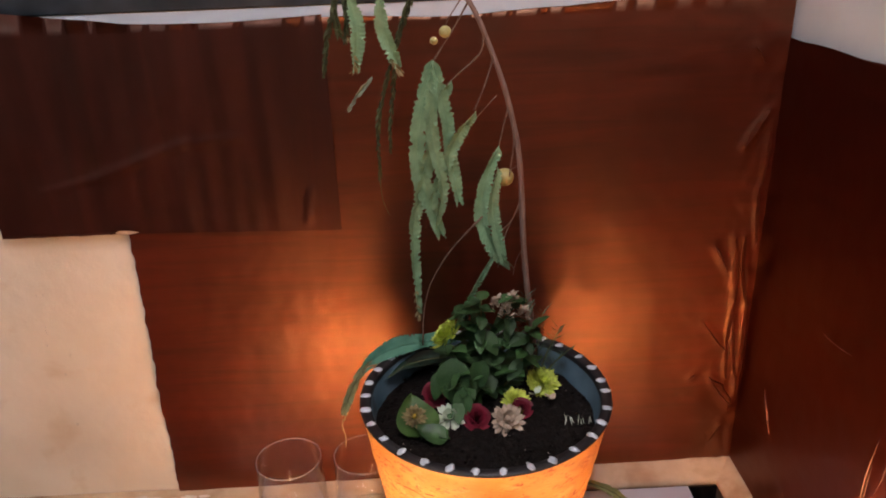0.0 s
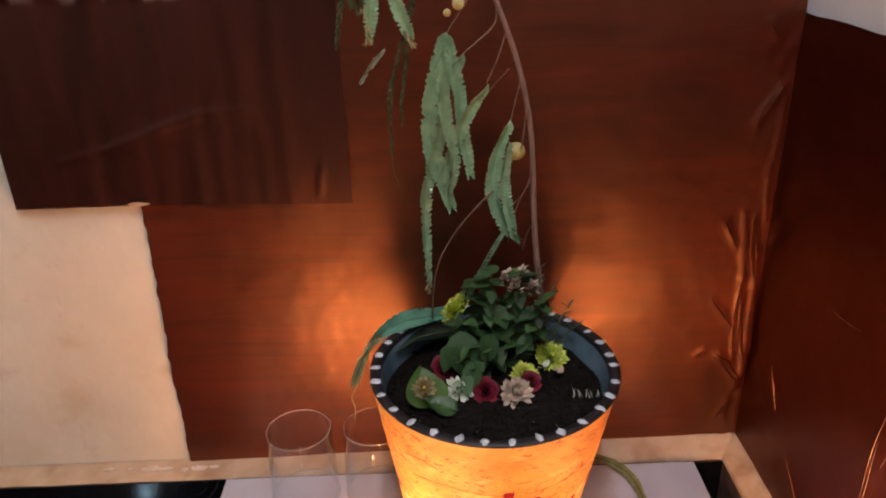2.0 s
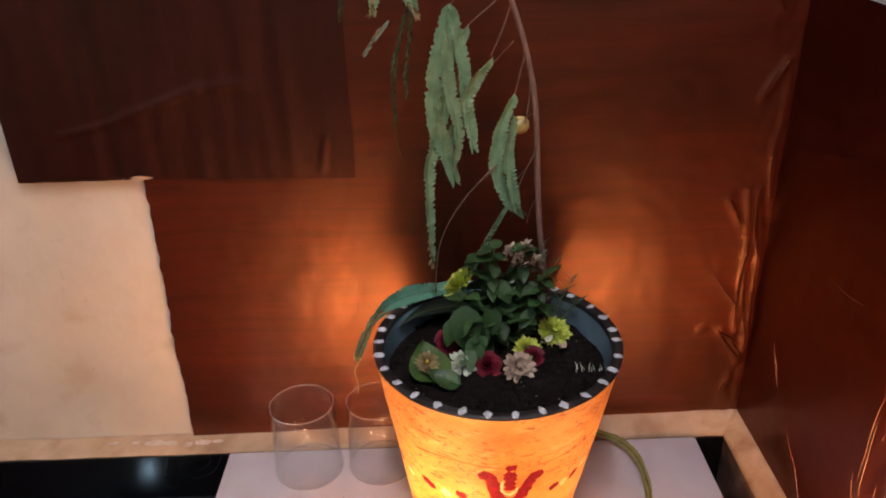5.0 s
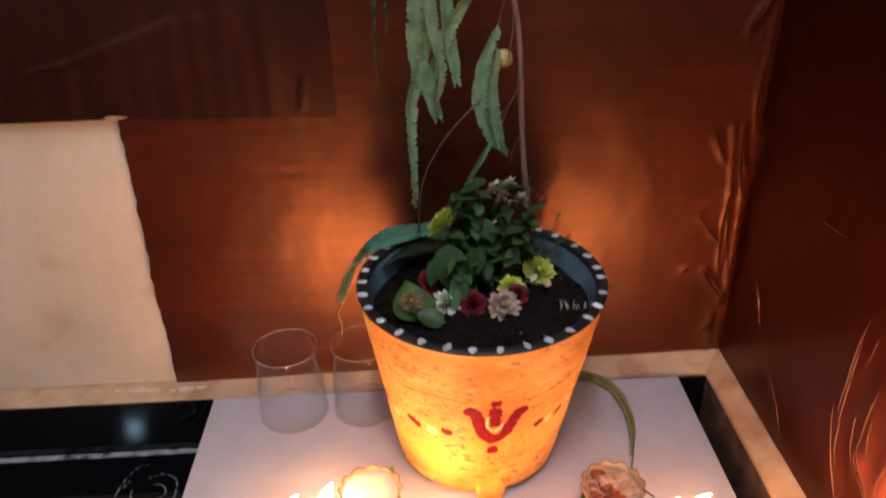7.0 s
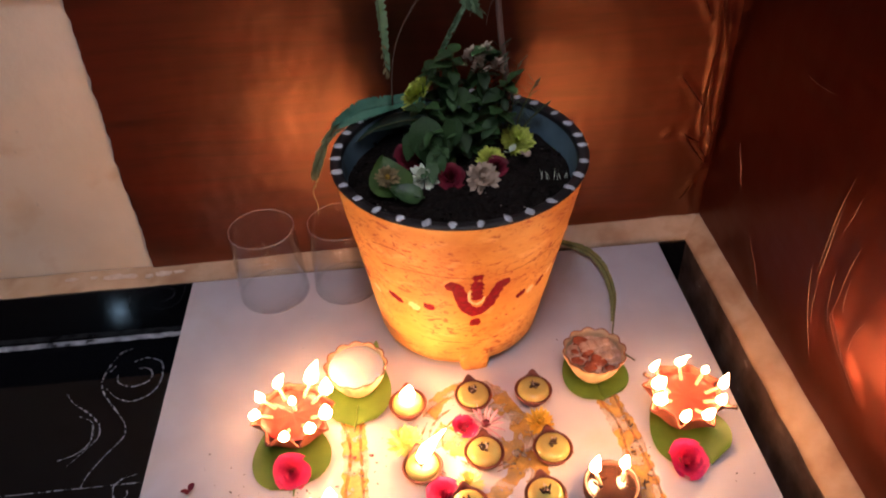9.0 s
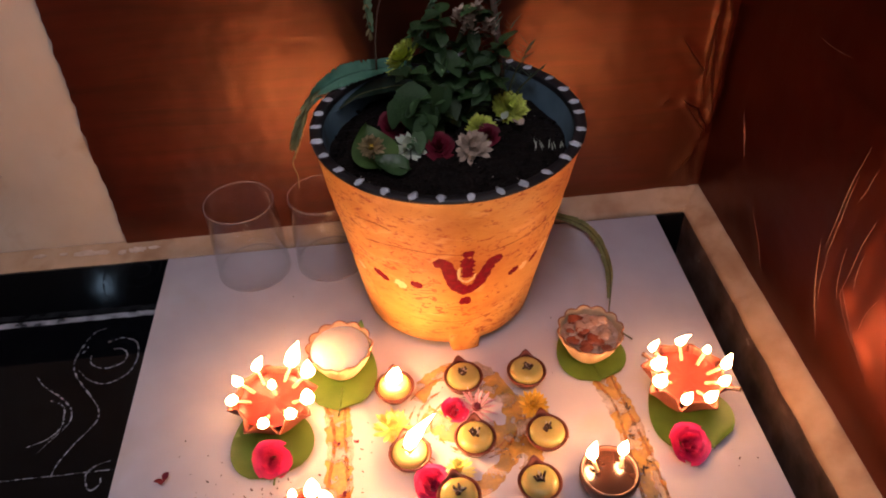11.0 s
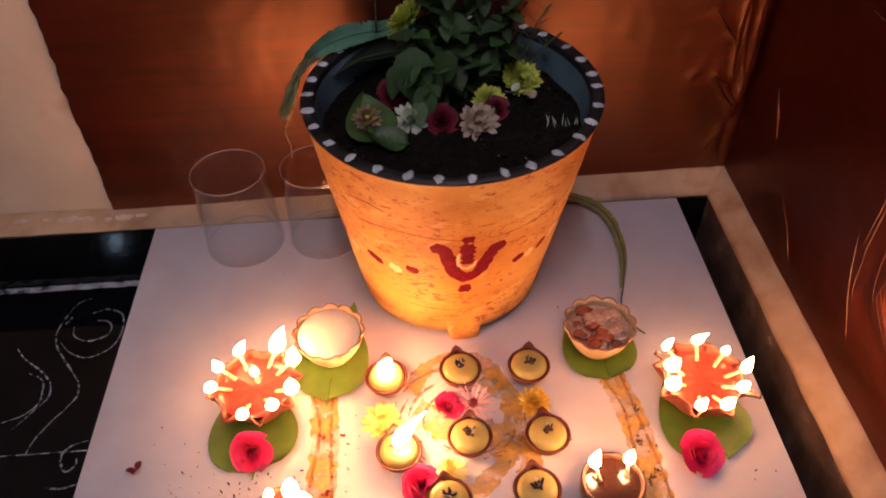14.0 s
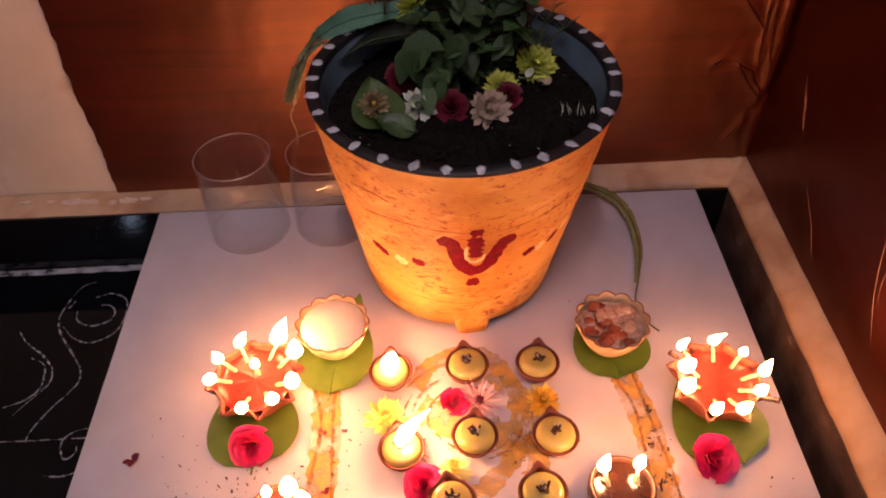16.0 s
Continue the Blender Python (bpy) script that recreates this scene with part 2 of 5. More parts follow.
M["crimson"] = surface("dark_red_petals", (0.135, 0.005, 0.018), (0.235, 0.012, 0.034), 40.0, rough=(0.5, 0.7), bump=0.3, island=0.2)
M["speck"] = surface("burnt_crumbs", (0.02, 0.012, 0.008), (0.09, 0.05, 0.03), 100.0, rough=(0.8, 0.9), island=0.4)
M["turmeric"] = powder("turmeric_paste", (0.80, 0.46, 0.07), (0.22, 0.66), 40.0, 0.80)
M["turmeric_edge"] = powder("turmeric_line", (0.46, 0.18, 0.025), (0.33, 0.58), 80.0, 0.80)
M["shelf"] = surface("dark_shelf", (0.020, 0.026, 0.032), (0.055, 0.066, 0.076), 25.0, rough=(0.35, 0.55), bump=0.1)
# dim colours of the unseen room, set low to limit bounced light
M["ceiling"] = surface("ceiling_paint", (0.42, 0.41, 0.40), (0.48, 0.47, 0.46), 9.0, rough=(0.8, 0.9))
M["room_wall"] = surface("room_paint", (0.20, 0.17, 0.15), (0.25, 0.215, 0.19), 9.0, rough=(0.8, 0.9))
M["lamp_body"] = mat("lamp_body", (0.75, 0.75, 0.75), 0.4)


def thin_glass():
    """A thin clear wall: lets light through and mirrors by Fresnel."""
    m = bpy.data.materials.new("clear_glass")
    m.use_nodes = True
    nt = m.node_tree
    nt.nodes.remove(nt.nodes["Principled BSDF"])
    clear = nt.nodes.new("ShaderNodeBsdfTransparent")
    clear.inputs["Color"].default_value = (0.985, 0.987, 0.99, 1)
    gloss = nt.nodes.new("ShaderNodeBsdfGlossy")
    gloss.inputs["Roughness"].default_value = 0.008
    edge = nt.nodes.new("ShaderNodeLayerWeight")
    edge.inputs["Blend"].default_value = 0.5
    power = nt.nodes.new("ShaderNodeMath")
    power.operation = "POWER"
    power.inputs[1].default_value = 3.5
    nt.links.new(edge.outputs["Facing"], power.inputs[0])
    fres = nt.nodes.new("ShaderNodeMapRange")
    fres.inputs["To Min"].default_value, fres.inputs["To Max"].default_value = 0.012, 0.6
    nt.links.new(power.outputs[0], fres.inputs["Value"])
    mx = nt.nodes.new("ShaderNodeMixShader")
    nt.links.new(fres.outputs[0], mx.inputs[0])
    nt.links.new(clear.outputs[0], mx.inputs[1])
    nt.links.new(gloss.outputs[0], mx.inputs[2])
    nt.links.new(mx.outputs[0], nt.nodes["Material Output"].inputs["Surface"])
    return m


M["glass"] = thin_glass()

flame_mat = mat("flame", (1, 0.6, 0.2), 1.0)
fb = flame_mat.node_tree.nodes["Principled BSDF"]
fb.inputs["Emission Color"].default_value = (1.0, 0.422, 0.150, 1)
fb.inputs["Emission Strength"].default_value = FLAME_POWER
M["flame"] = flame_mat
small_flame = flame_mat.copy()
small_flame.name = "small_flame"
small_flame.node_tree.nodes["Principled BSDF"].inputs["Emission Strength"].default_value = SMALL_FLAME_POWER
M["small_flame"] = small_flame
ring_flame = flame_mat.copy()
ring_flame.name = "ring_flame"
ring_flame.node_tree.nodes["Principled BSDF"].inputs["Emission Strength"].default_value = RING_FLAME_POWER
M["ring_flame"] = ring_flame

# emission of the added overhead fill, tinted for cool ambient light
tube_mat = mat("fill_tube", (1, 1, 1), 1.0)
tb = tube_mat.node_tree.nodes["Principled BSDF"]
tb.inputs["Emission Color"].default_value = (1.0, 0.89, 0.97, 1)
tb.inputs["Emission Strength"].default_value = ROOM_FILL
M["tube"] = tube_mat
bulb_mat = tube_mat.copy()
bulb_mat.name = "led_bulb"
bulb_mat.node_tree.nodes["Principled BSDF"].inputs["Emission Color"].default_value = (0.55, 0.78, 1.0, 1)
bulb_mat.node_tree.nodes["Principled BSDF"].inputs["Emission Strength"].default_value = BULB
M["led"] = bulb_mat


def pot_material():
    """Orange distemper over plastic: mottled, with brown scratches and thin horizontal cracks."""
    m = mat("orange_paint", (0.78, 0.30, 0.03), 0.55)
    nt = m.node_tree
    b = nt.nodes["Principled BSDF"]
    a = noise_node(nt, 9.0, 6.0, (1, 1, 1.6), 0.5)
    base = ramp(nt, a.outputs["Fac"], [(0.30, (0.44, 0.165, 0.022)), (0.5, (0.60, 0.300, 0.055)), (0.70, (0.71, 0.43, 0.12))]).outputs["Color"]
    s = noise_node(nt, 58.0, 12.0, (0.8, 0.8, 2.2), 2.4)
    f = ramp(nt, s.outputs["Fac"], [(0.572, (0, 0, 0)), (0.640, (0.95, 0.95, 0.95))])
    # the scratches come in clusters
    where = noise_node(nt, 15.0, 5.0, (1, 1, 1.3), 0.8)
    w = ramp(nt, where.outputs["Fac"], [(0.42, (0.12, 0.12, 0.12)), (0.53, (1, 1, 1))])
    col = mix(nt, base, (0.33, 0.062, 0.006), mix(nt, f.outputs["Color"], w.outputs["Color"], 1.0, "MULTIPLY"))
    s2 = noise_node(nt, 130.0, 8.0, (1, 1, 1.3), 0.6)
    f2 = ramp(nt, s2.outputs["Fac"], [(0.605, (0, 0, 0)), (0.67, (0.9, 0.9, 0.9))])
    col = mix(nt, col, (0.27, 0.055, 0.008), mix(nt, f2.outputs["Color"], w.outputs["Color"], 1.0, "MULTIPLY"))
    rub = noise_node(nt, 26.0, 7.0, (1, 1, 2.0), 0.8)
    r2 = ramp(nt, rub.outputs["Fac"], [(0.55, (0, 0, 0)), (0.75, (0.55, 0.55, 0.55))])
    col = mix(nt, col, (0.80, 0.52, 0.20), r2.outputs["Color"])
    nt.links.new(col, b.inputs["Base Color"])
    bp = nt.nodes.new("ShaderNodeBump")
    bp.inputs["Strength"].default_value, bp.inputs["Distance"].default_value = 0.35, 0.002
    nt.links.new(s.outputs["Fac"], bp.inputs["Height"])
    nt.links.new(bp.outputs["Normal"], b.inputs["Normal"])
    return m


M["pot"] = pot_material()


# ---- helpers of the build ----
def mesh_of(bm, material, smooth=True):
    me = bpy.data.meshes.new("m")
    bmesh.ops.recalc_face_normals(bm, faces=bm.faces[:])
    bm.to_mesh(me)
    bm.free()
    me.materials.append(M[material])
    if smooth:
        for p in me.polygons:
            p.use_smooth = True
    return me


def part(name, bm, material, parent=None, label="", smooth=True, at=None):
    ob = new(name, mesh_of(bm, material, smooth))
    if parent:
        ob.parent = parent
    if at is not None:
        ob.matrix_basis = at
    if label:
        tagged(ob, label)
    return ob


def thing(name, at, label, category, group="", kind=""):
    ob = new(name)
    ob.empty_display_size = 0.01
    ob.matrix_basis = at
    return tagged(ob, label, category, group, kind)


def box(bm, x0, x1, y0, y1, z0, z1, bevel=0.0):
    r = bmesh.ops.create_cube(bm, size=1.0)
    bmesh.ops.scale(bm, vec=(x1 - x0, y1 - y0, z1 - z0), verts=r["verts"])
    bmesh.ops.translate(bm, vec=((x0 + x1) / 2, (y0 + y1) / 2, (z0 + z1) / 2), verts=r["verts"])
    if bevel:
        es = list({e for v in r["verts"] for e in v.link_edges})
        bmesh.ops.bevel(bm, geom=es, offset=bevel, segments=2, affect="EDGES", profile=0.5)
    return bm


def boxed(*a, **k):
    return box(bmesh.new(), *a, **k)


def lathe(profile, n=48, lobes=0, depth=0.0, bm=None):
    """Spins (r, z, w) points about z; w weighs the scallops."""
    bm = bm or bmesh.new()
    rings = []
    ends = [k for k in (0, -1) if profile[k][0] < 0.0021]
    for q in profile:
        r, z, w = (*q, 0.0)[:3] if len(q) == 2 else q
        ring = []
        for i in range(n):
            a = 2 * math.pi * i / n
            k = 1 + w * depth * (abs(math.cos(lobes * a / 2)) - 0.5) if lobes else 1
            ring.append(bm.verts.new((r * k * math.cos(a), r * k * math.sin(a), z)))
        rings.append(ring)
    for a, b in zip(rings, rings[1:]):
        for i in range(n):
            bm.faces.new((a[i], a[(i + 1) % n], b[(i + 1) % n], b[i]))
    for k in ends:
        bm.faces.new(rings[k])
    return bm


def smooth_path(pts, n=24):
    """A Catmull-Rom curve through the points."""
    P = [Vector(p) for p in pts]
    if len(P) == 2:
        return [P[0].lerp(P[1], i / n) for i in range(n + 1)]
    P = [P[0] * 2 - P[1]] + P + [P[-1] * 2 - P[-2]]
    out, m = [], len(P) - 3
    for i in range(n + 1):
        u = min(i / n * m, m - 1e-6)
        k = int(u)
        f = u - k
        a, b, c, d = P[k:k + 4]
        out.append(0.5 * (2 * b + (c - a) * f + (2 * a - 5 * b + 4 * c - d) * f * f + (3 * b - a - 3 * c + d) * f ** 3))
    return out


def tube(pts, r0, r1=None, sides=7, bm=None, rag=0.0, rng=random):
    """A round stem along the points, from radius r0 to r1."""
    bm = bm or bmesh.new()
    r1 = r0 if r1 is None else r1
    rings, up = [], Vector((0.31, 0.2, 0.93))
    for i, p in enumerate(pts):
        d = (pts[min(i + 1, len(pts) - 1)] - pts[max(i - 1, 0)]).normalized()
        x = d.cross(up)
        if x.length < 1e-3:
            x = d.cross(Vector((1, 0, 0)))
        x.normalize()
        y = d.cross(x)
        r = r0 + (r1 - r0) * i / (len(pts) - 1)
        r *= 1 + rag * (rng.random() - 0.5)
        rings.append([bm.verts.new(p + r * (math.cos(a) * x + math.sin(a) * y)) for a in (2 * math.pi * k / sides for k in range(sides))])
    for a, b in zip(rings, rings[1:]):
        for i in range(sides):
            bm.faces.new((a[i], a[(i + 1) % sides], b[(i + 1) % sides], b[i]))
    bm.faces.new(rings[0][::-1])
    bm.faces.new(rings[-1])
    return bm


def lens_leaf(bm, base, along, side, length, width, fold=0.25, bend=0.0, steps=4, blunt=0.5):
    """A small folded leaf or petal: two halves on a midrib."""
    along, side = along.normalized(), side.normalized()
    up = along.cross(side).normalized()
    rows = []
    for i in range(steps + 1):
        u = i / steps
        w = width * 0.5 * (math.sin(math.pi * min(0.999, u ** blunt * 0.97 + 0.03)) ** 0.7)
        c = base + along * (length * u) + up * (bend * length * u * u)
        rows.append([bm.verts.new(c - side * w + up * fold * w), bm.verts.new(c), bm.verts.new(c + side * w + up * fold * w)])
    for a, b in zip(rows, rows[1:]):
        for k in (0, 1):
            bm.faces.new((a[k], a[k + 1], b[k + 1], b[k]))
    return bm


def ribbon(pts, width, z, bm=None, rag=0.0, rng=random, taper=0.0):
    """A flat line on the ground, through (x, y) points."""
    bm = bm or bmesh.new()
    last = None
    n = len(pts) - 1
    for i, p in enumerate(pts):
        d = (pts[min(i + 1, n)] - pts[max(i - 1, 0)]).normalized()
        s = Vector((-d.y, d.x, 0))
        w = width / 2 * (1 - taper * abs(2 * i / n - 1) ** 2)
        row = [bm.verts.new(Vector((p.x, p.y, z)) + s * w * (1 + rag * (rng.random() - 0.5)) * k) for k in (-1, 1)]
        if last:
            bm.faces.new((last[0], row[0], row[1], last[1]))
        last = row
    return bm


def sheet_mesh(x0, x1, z0, z1, step, height, edge=None):
    """A sheet in the xz plane, lifted towards -y by height(x, z); edge(x, z) moves its border points."""
    nx, nz = max(2, int((x1 - x0) / step)), max(2, int((z1 - z0) / step))
    bm = bmesh.new()
    grid = []
    for j in range(nz + 1):
        row = []
        for i in range(nx + 1):
            x, z = x0 + (x1 - x0) * i / nx, z0 + (z1 - z0) * j / nz
            X, Z = edge(x, z) if edge else (x, z)
            row.append(bm.verts.new((X, -height(x, z), Z)))
        grid.append(row)
    for j in range(nz):
        for i in range(nx):
            bm.faces.new((grid[j][i], grid[j][i + 1], grid[j + 1][i + 1], grid[j + 1][i]))
    return bm


def ridge(x, z, seg, width):
    """How near (x, z) lies to a crease, from 0 to 1."""
    (ax, az), (bx, bz) = seg
    dx, dz = bx - ax, bz - az
    u = ((x - ax) * dx + (z - az) * dz) / (dx * dx + dz * dz)
    u = max(0.0, min(1.0, u))
    d = math.hypot(x - ax - u * dx, z - az - u * dz)
    return math.exp(-(d / width) ** 2) * (0.55 + 0.45 * math.sin(math.pi * min(1, max(0, 0.1 + 0.8 * u))))


def n2(x, z, s, k=0.0):
    return noise.noise(Vector((x * s, k, z * s)))


GROUND = -0.012      # underside of the board and foot of the tan bead; the board's top is at 0
FLOOR_Z = -0.108     # black granite floor

# ---- setting ----
ground = part("floor", boxed(-2.2, 0.42, -2.8, 0.05, FLOOR_Z - 0.06, FLOOR_Z), "granite", smooth=False)
tagged(ground, "polished black granite floor round the low table", "floor", kind="structure")
wall_back = part("wall_back", boxed(-2.2, 0.42, 0.004, 0.16, FLOOR_Z, 2.6), "cream", smooth=False)
tagged(wall_back, "cream plastered wall with brown stains", "wall", kind="structure")
wall_right = part("wall_right", boxed(0.364, 0.50, -2.8, 0.004, FLOOR_Z, 2.6), "white_wall", smooth=False)
tagged(wall_right, "white painted wall above the brown sheet", "wall", kind="structure")
# unseen left and front walls and ceiling, added to enclose the light
wall_left = part("wall_left", boxed(-2.3, -2.2, -2.8, 0.16, FLOOR_Z, 2.6), "room_wall", smooth=False)
tagged(wall_left, "unseen plain wall added to close the room", "wall", kind="structure")
wall_front = part("wall_front", boxed(-2.3, 0.50, -2.9, -2.8, FLOOR_Z, 2.6), "room_wall", smooth=False)
tagged(wall_front, "unseen plain wall added to close the room", "wall", kind="structure")
ceiling = part("ceiling", boxed(-2.3, 0.50, -2.9, 0.16, 2.6, 2.7), "ceiling", smooth=False)
tagged(ceiling, "unseen plain ceiling added over the room", "ceiling", kind="structure")

# unseen tube, added overhead to give board and leaves their cool fill
lamp = thing("fill_tube", pose(-0.13, -1.20, 2.48, 0, 0, 90), "unseen white tube added under the ceiling as room fill", "lamp")
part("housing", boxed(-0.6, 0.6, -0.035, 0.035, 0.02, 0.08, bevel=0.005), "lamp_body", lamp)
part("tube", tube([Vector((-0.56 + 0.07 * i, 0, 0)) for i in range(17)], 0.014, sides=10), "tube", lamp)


bulb = thing("led_bulb", pose(-1.92, -2.68, 2.20), "cool white LED bulb on the far wall", "lamp")
part("globe", lathe([(0.002, -0.038), (0.022, -0.033), (0.035, -0.016), (0.040, 0.004), (0.034, 0.024), (0.024, 0.040), (0.020, 0.050)], 28), "led", bulb)
part("socket", lathe([(0.019, 0.048), (0.021, 0.052), (0.021, 0.085), (0.002, 0.088)], 24), "lamp_body", bulb)
part("bracket", tube([Vector((0, 0, 0.07)), Vector((0, -0.06, 0.075)), Vector((0, -0.12, 0.075))], 0.010, sides=10), "lamp_body", bulb)
sk = part("skirting_back", boxed(-2.2, 0.364, -0.0430, 0.004, FLOOR_Z, GROUND + 0.001, bevel=0.0008), "skirting_granite", smooth=False)
tagged(sk, "polished black granite skirting under the tan bead", "skirting", kind="structure")
sk = part("skirting_right", boxed(0.3285, 0.364, -2.8, -0.0431, FLOOR_Z, GROUND + 0.001, bevel=0.0008), "skirting_dusty", smooth=False)
tagged(sk, "dusty black granite skirting along the side wall", "skirting", kind="structure")


def moulding(name, length, at, label, low=0.0, depth=1.0):
    """A low sloped skirting with rounded edges; runs along x, its back on y = 0."""
    prof = [(0.0, 0.024), (-0.004, 0.0245), (-0.010, 0.0225), (-0.036, 0.0095), (-0.040, 0.0065), (-0.0415, 0.0025), (-0.0415, 0.0)]
    bm = bmesh.new()
    n = max(8, int(length / 0.012))
    rows = []
    for i in range(n + 1):
        x = length * i / n
        k = 1 - low * max(0.0, min(1.0, (length - x) / 0.87))
        j = 0.0012 * noise.noise(Vector((x * 22, 3.0, length))) + 0.0005 * noise.noise(Vector((x * 90, 8.0, 0)))
        rows.append([bm.verts.new((x, y * depth + (j if y < -0.02 else 0), z * k + (0.6 * j if z > 0.004 else 0))) for y, z in prof] + [bm.verts.new((x, 0, 0))])
    for a, b in zip(rows, rows[1:]):
        for k in range(len(prof)):
            bm.faces.new((a[k], b[k], b[k + 1], a[k + 1]))
    bm.faces.new(rows[0])
    bm.faces.new(rows[-1][::-1])
    ob = part(name, bm, "skirting", at=at)
    return tagged(ob, label, "skirting", kind="structure")


moulding("trim_back", 2.56, pose(-2.2, 0.002, GROUND), "tan plaster bead with stained sloping face", 0.68)
moulding("trim_right", 2.70, pose(0.362, 0.0, GROUND, 0, 0, -90), "tan plaster bead along the side wall", 0.0, 0.80)

# brown sheet on the back wall
CREASES = [((0.318, 0.652), (0.331, 0.632), 0.006), ((0.345, 0.571), (0.320, 0.524), 0.011), ((0.323, 0.394), (0.333, 0.295), 0.008),
           ((0.333, 0.295), (0.336, 0.160), 0.008), ((0.337, 0.394), (0.350, 0.288), 0.009), ((0.350, 0.288), (0.353, 0.124), 0.010),
           ((0.297, 0.381), (0.318, 0.340), 0.005), ((0.293, 0.259), (0.333, 0.207), 0.005), ((0.312, 0.162), (0.350, 0.110), 0.006),
           ((0.346, 0.466), (0.353, 0.381), 0.008), ((0.352, 0.560), (0.350, 0.470), 0.006), ((0.322, 0.045), (0.338, 0.075), 0.004),
           ((0.280, 0.161), (0.289, 0.170), 0.004),
           ((0.309, 0.165), (0.333, 0.150), 0.006), ((0.331, 0.150), (0.346, 0.126), 0.007), ((0.346, 0.125), (0.345, 0.102), 0.006), ((0.334, 0.262), (0.352, 0.150), 0.007)]


def sheet_height(x, z):
    h = 0.003 + 0.0011 * n2(x, z, 9) + 0.0006 * n2(x, z, 26, 3.0) + 0.0005 * n2(x, z, 62)
    if x > 0.24:
        for a, b, t in CREASES:
            h += 0.45 * t * ridge(x + 0.003 * n2(x, z, 45, 7.0), z, (a, b), 0.0050)
        h += 0.004 * max(0.0, (x - 0.30) / 0.06) * abs(n2(x * 2, z, 26, 2.0))
    h += 0.0016 * math.exp(-((x + 0.03 - 0.1 * n2(x, z, 3)) / 0.02) ** 2) * (0.5 + n2(x, z, 14))
    return max(0.0012, h)


def sheet_edge(x, z):
    X, Z = x, z
    if x < -0.42:
        X = x + (-0.42 - x) / 0.09 * (0.004 - 0.009 * max(0, 1 - z / 0.45) + 0.004 * n2(0, z, 26) + 0.003 * n2(0, z, 64, 2.0) + 0.004 * n2(0, z, 9, 5.0))
    if z > 0.70:
        Z = 0.707 + 0.006 * n2(x, 0, 7) + (0.012 * max(0.0, (x - 0.08) / 0.1) if x > 0.08 else 0)
    if z < 0.001:
        Z = GROUND + 0.0245 - 0.0167 * max(0.0, min(1.0, (0.36 - x) / 0.87)) + 0.0015 * n2(x, 0, 12)
    return X, Z


s1 = part("brown_sheet", sheet_mesh(-0.51, 0.3605, 0.0, 0.7075, 0.0042, sheet_height, sheet_edge), "sheet")
tagged(s1, "glossy mahogany-grain plastic sheet, creased near the corner, on the wall", "wall covering", kind="structure")


def patch_height(x, z):
    fold = 0.0025 * ridge(x, z, ((-0.602, 0.503), (-0.53, 0.519)), 0.003) + 0.0025 * ridge(x, z, ((-0.53, 0.519), (-0.412, 0.560)), 0.006) + 0.0018 * ridge(x, z, ((-0.412, 0.560), (-0.34, 0.565)), 0.005)
    return 0.0072 + 0.0016 * n2(x * 3.2, z * 0.5, 13) + fold + 0.003 * ridge(x, z, ((-0.262, 0.445), (-0.255, 0.49)), 0.003)


def patch_edge(x, z):
    X, Z = x, z
    if z < 0.4355:
        Z = 0.4385 + 0.0025 * n2(x, 0, 16) - 0.030 * (x + 0.45)
    if z > 0.70:
        Z = 0.7110 - 0.0035 * math.cos((x + 0.36) * 14) + 0.002 * n2(x, 1, 12) + 0.09 * max(0, -0.46 - x)
    return X, Z


s2 = part("dark_sheet", sheet_mesh(-0.672, -0.219, 0.435, 0.7075, 0.0045, patch_height, patch_edge), "patch")
tagged(s2, "darker brown vertical-grain sheet lapped over the larger one", "wall covering", kind="structure")

bm = lens_leaf(bmesh.new(), Vector((-0.520, -0.0095, 0.4425)), Vector((1.0, -0.05, 0.06)), Vector((0, -0.5, 1.0)), 0.032, 0.0085, 0.2, 0.05, 6, 0.7)
tagged(part("torn_lip", bm, "flake"), "torn pale lip of plaster under the dark sheet", "paint chip", kind="structure")

SIDE_CREASES = [((-0.335, 0.269), (-0.333, 0.207), (-0.334, 0.158)), ((-0.314, 0.167), (-0.333, 0.115), (-0.366, 0.060)),
                ((-0.356, 0.189), (-0.361, 0.160), (-0.375, 0.131)), ((-0.373, 0.155), (-0.406, 0.125), (-0.458, 0.093)),
                ((-0.383, 0.204), (-0.385, 0.180), (-0.390, 0.161)), ((-0.165, 0.095), (-0.203, 0.067), (-0.226, 0.041)),
                ((-0.083, 0.192), (-0.100, 0.166), (-0.114, 0.140)), ((-0.334, 0.301), (-0.329, 0.243), (-0.327, 0.165)), ((-0.379, 0.244), (-0.375, 0.201), (-0.377, 0.138)),
                ((-0.375, 0.146), (-0.397, 0.122), (-0.440, 0.106)), ((-0.424, 0.179), (-0.418, 0.153), (-0.419, 0.129)), ((-0.336, 0.161), (-0.338, 0.127), (-0.347, 0.103)),
                ((-0.197, 0.350), (-0.231, 0.352), (-0.261, 0.358)), ((-0.355, 0.290), (-0.352, 0.265), (-0.346, 0.240))]


def side_height(y, z):
    h = 0.003 + 0.0013 * n2(y, z, 8, 5.0) + 0.0004 * n2(y, z, 34, 5.0)
    for a, m, b in SIDE_CREASES:
        h += 0.0016 * max(ridge(y, z, (a, m), 0.012), ridge(y, z, (m, b), 0.012))
    return max(0.001, h)


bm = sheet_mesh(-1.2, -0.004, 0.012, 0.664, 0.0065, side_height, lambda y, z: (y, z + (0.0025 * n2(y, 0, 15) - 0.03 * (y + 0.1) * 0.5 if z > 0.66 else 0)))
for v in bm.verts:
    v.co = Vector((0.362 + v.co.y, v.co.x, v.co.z))
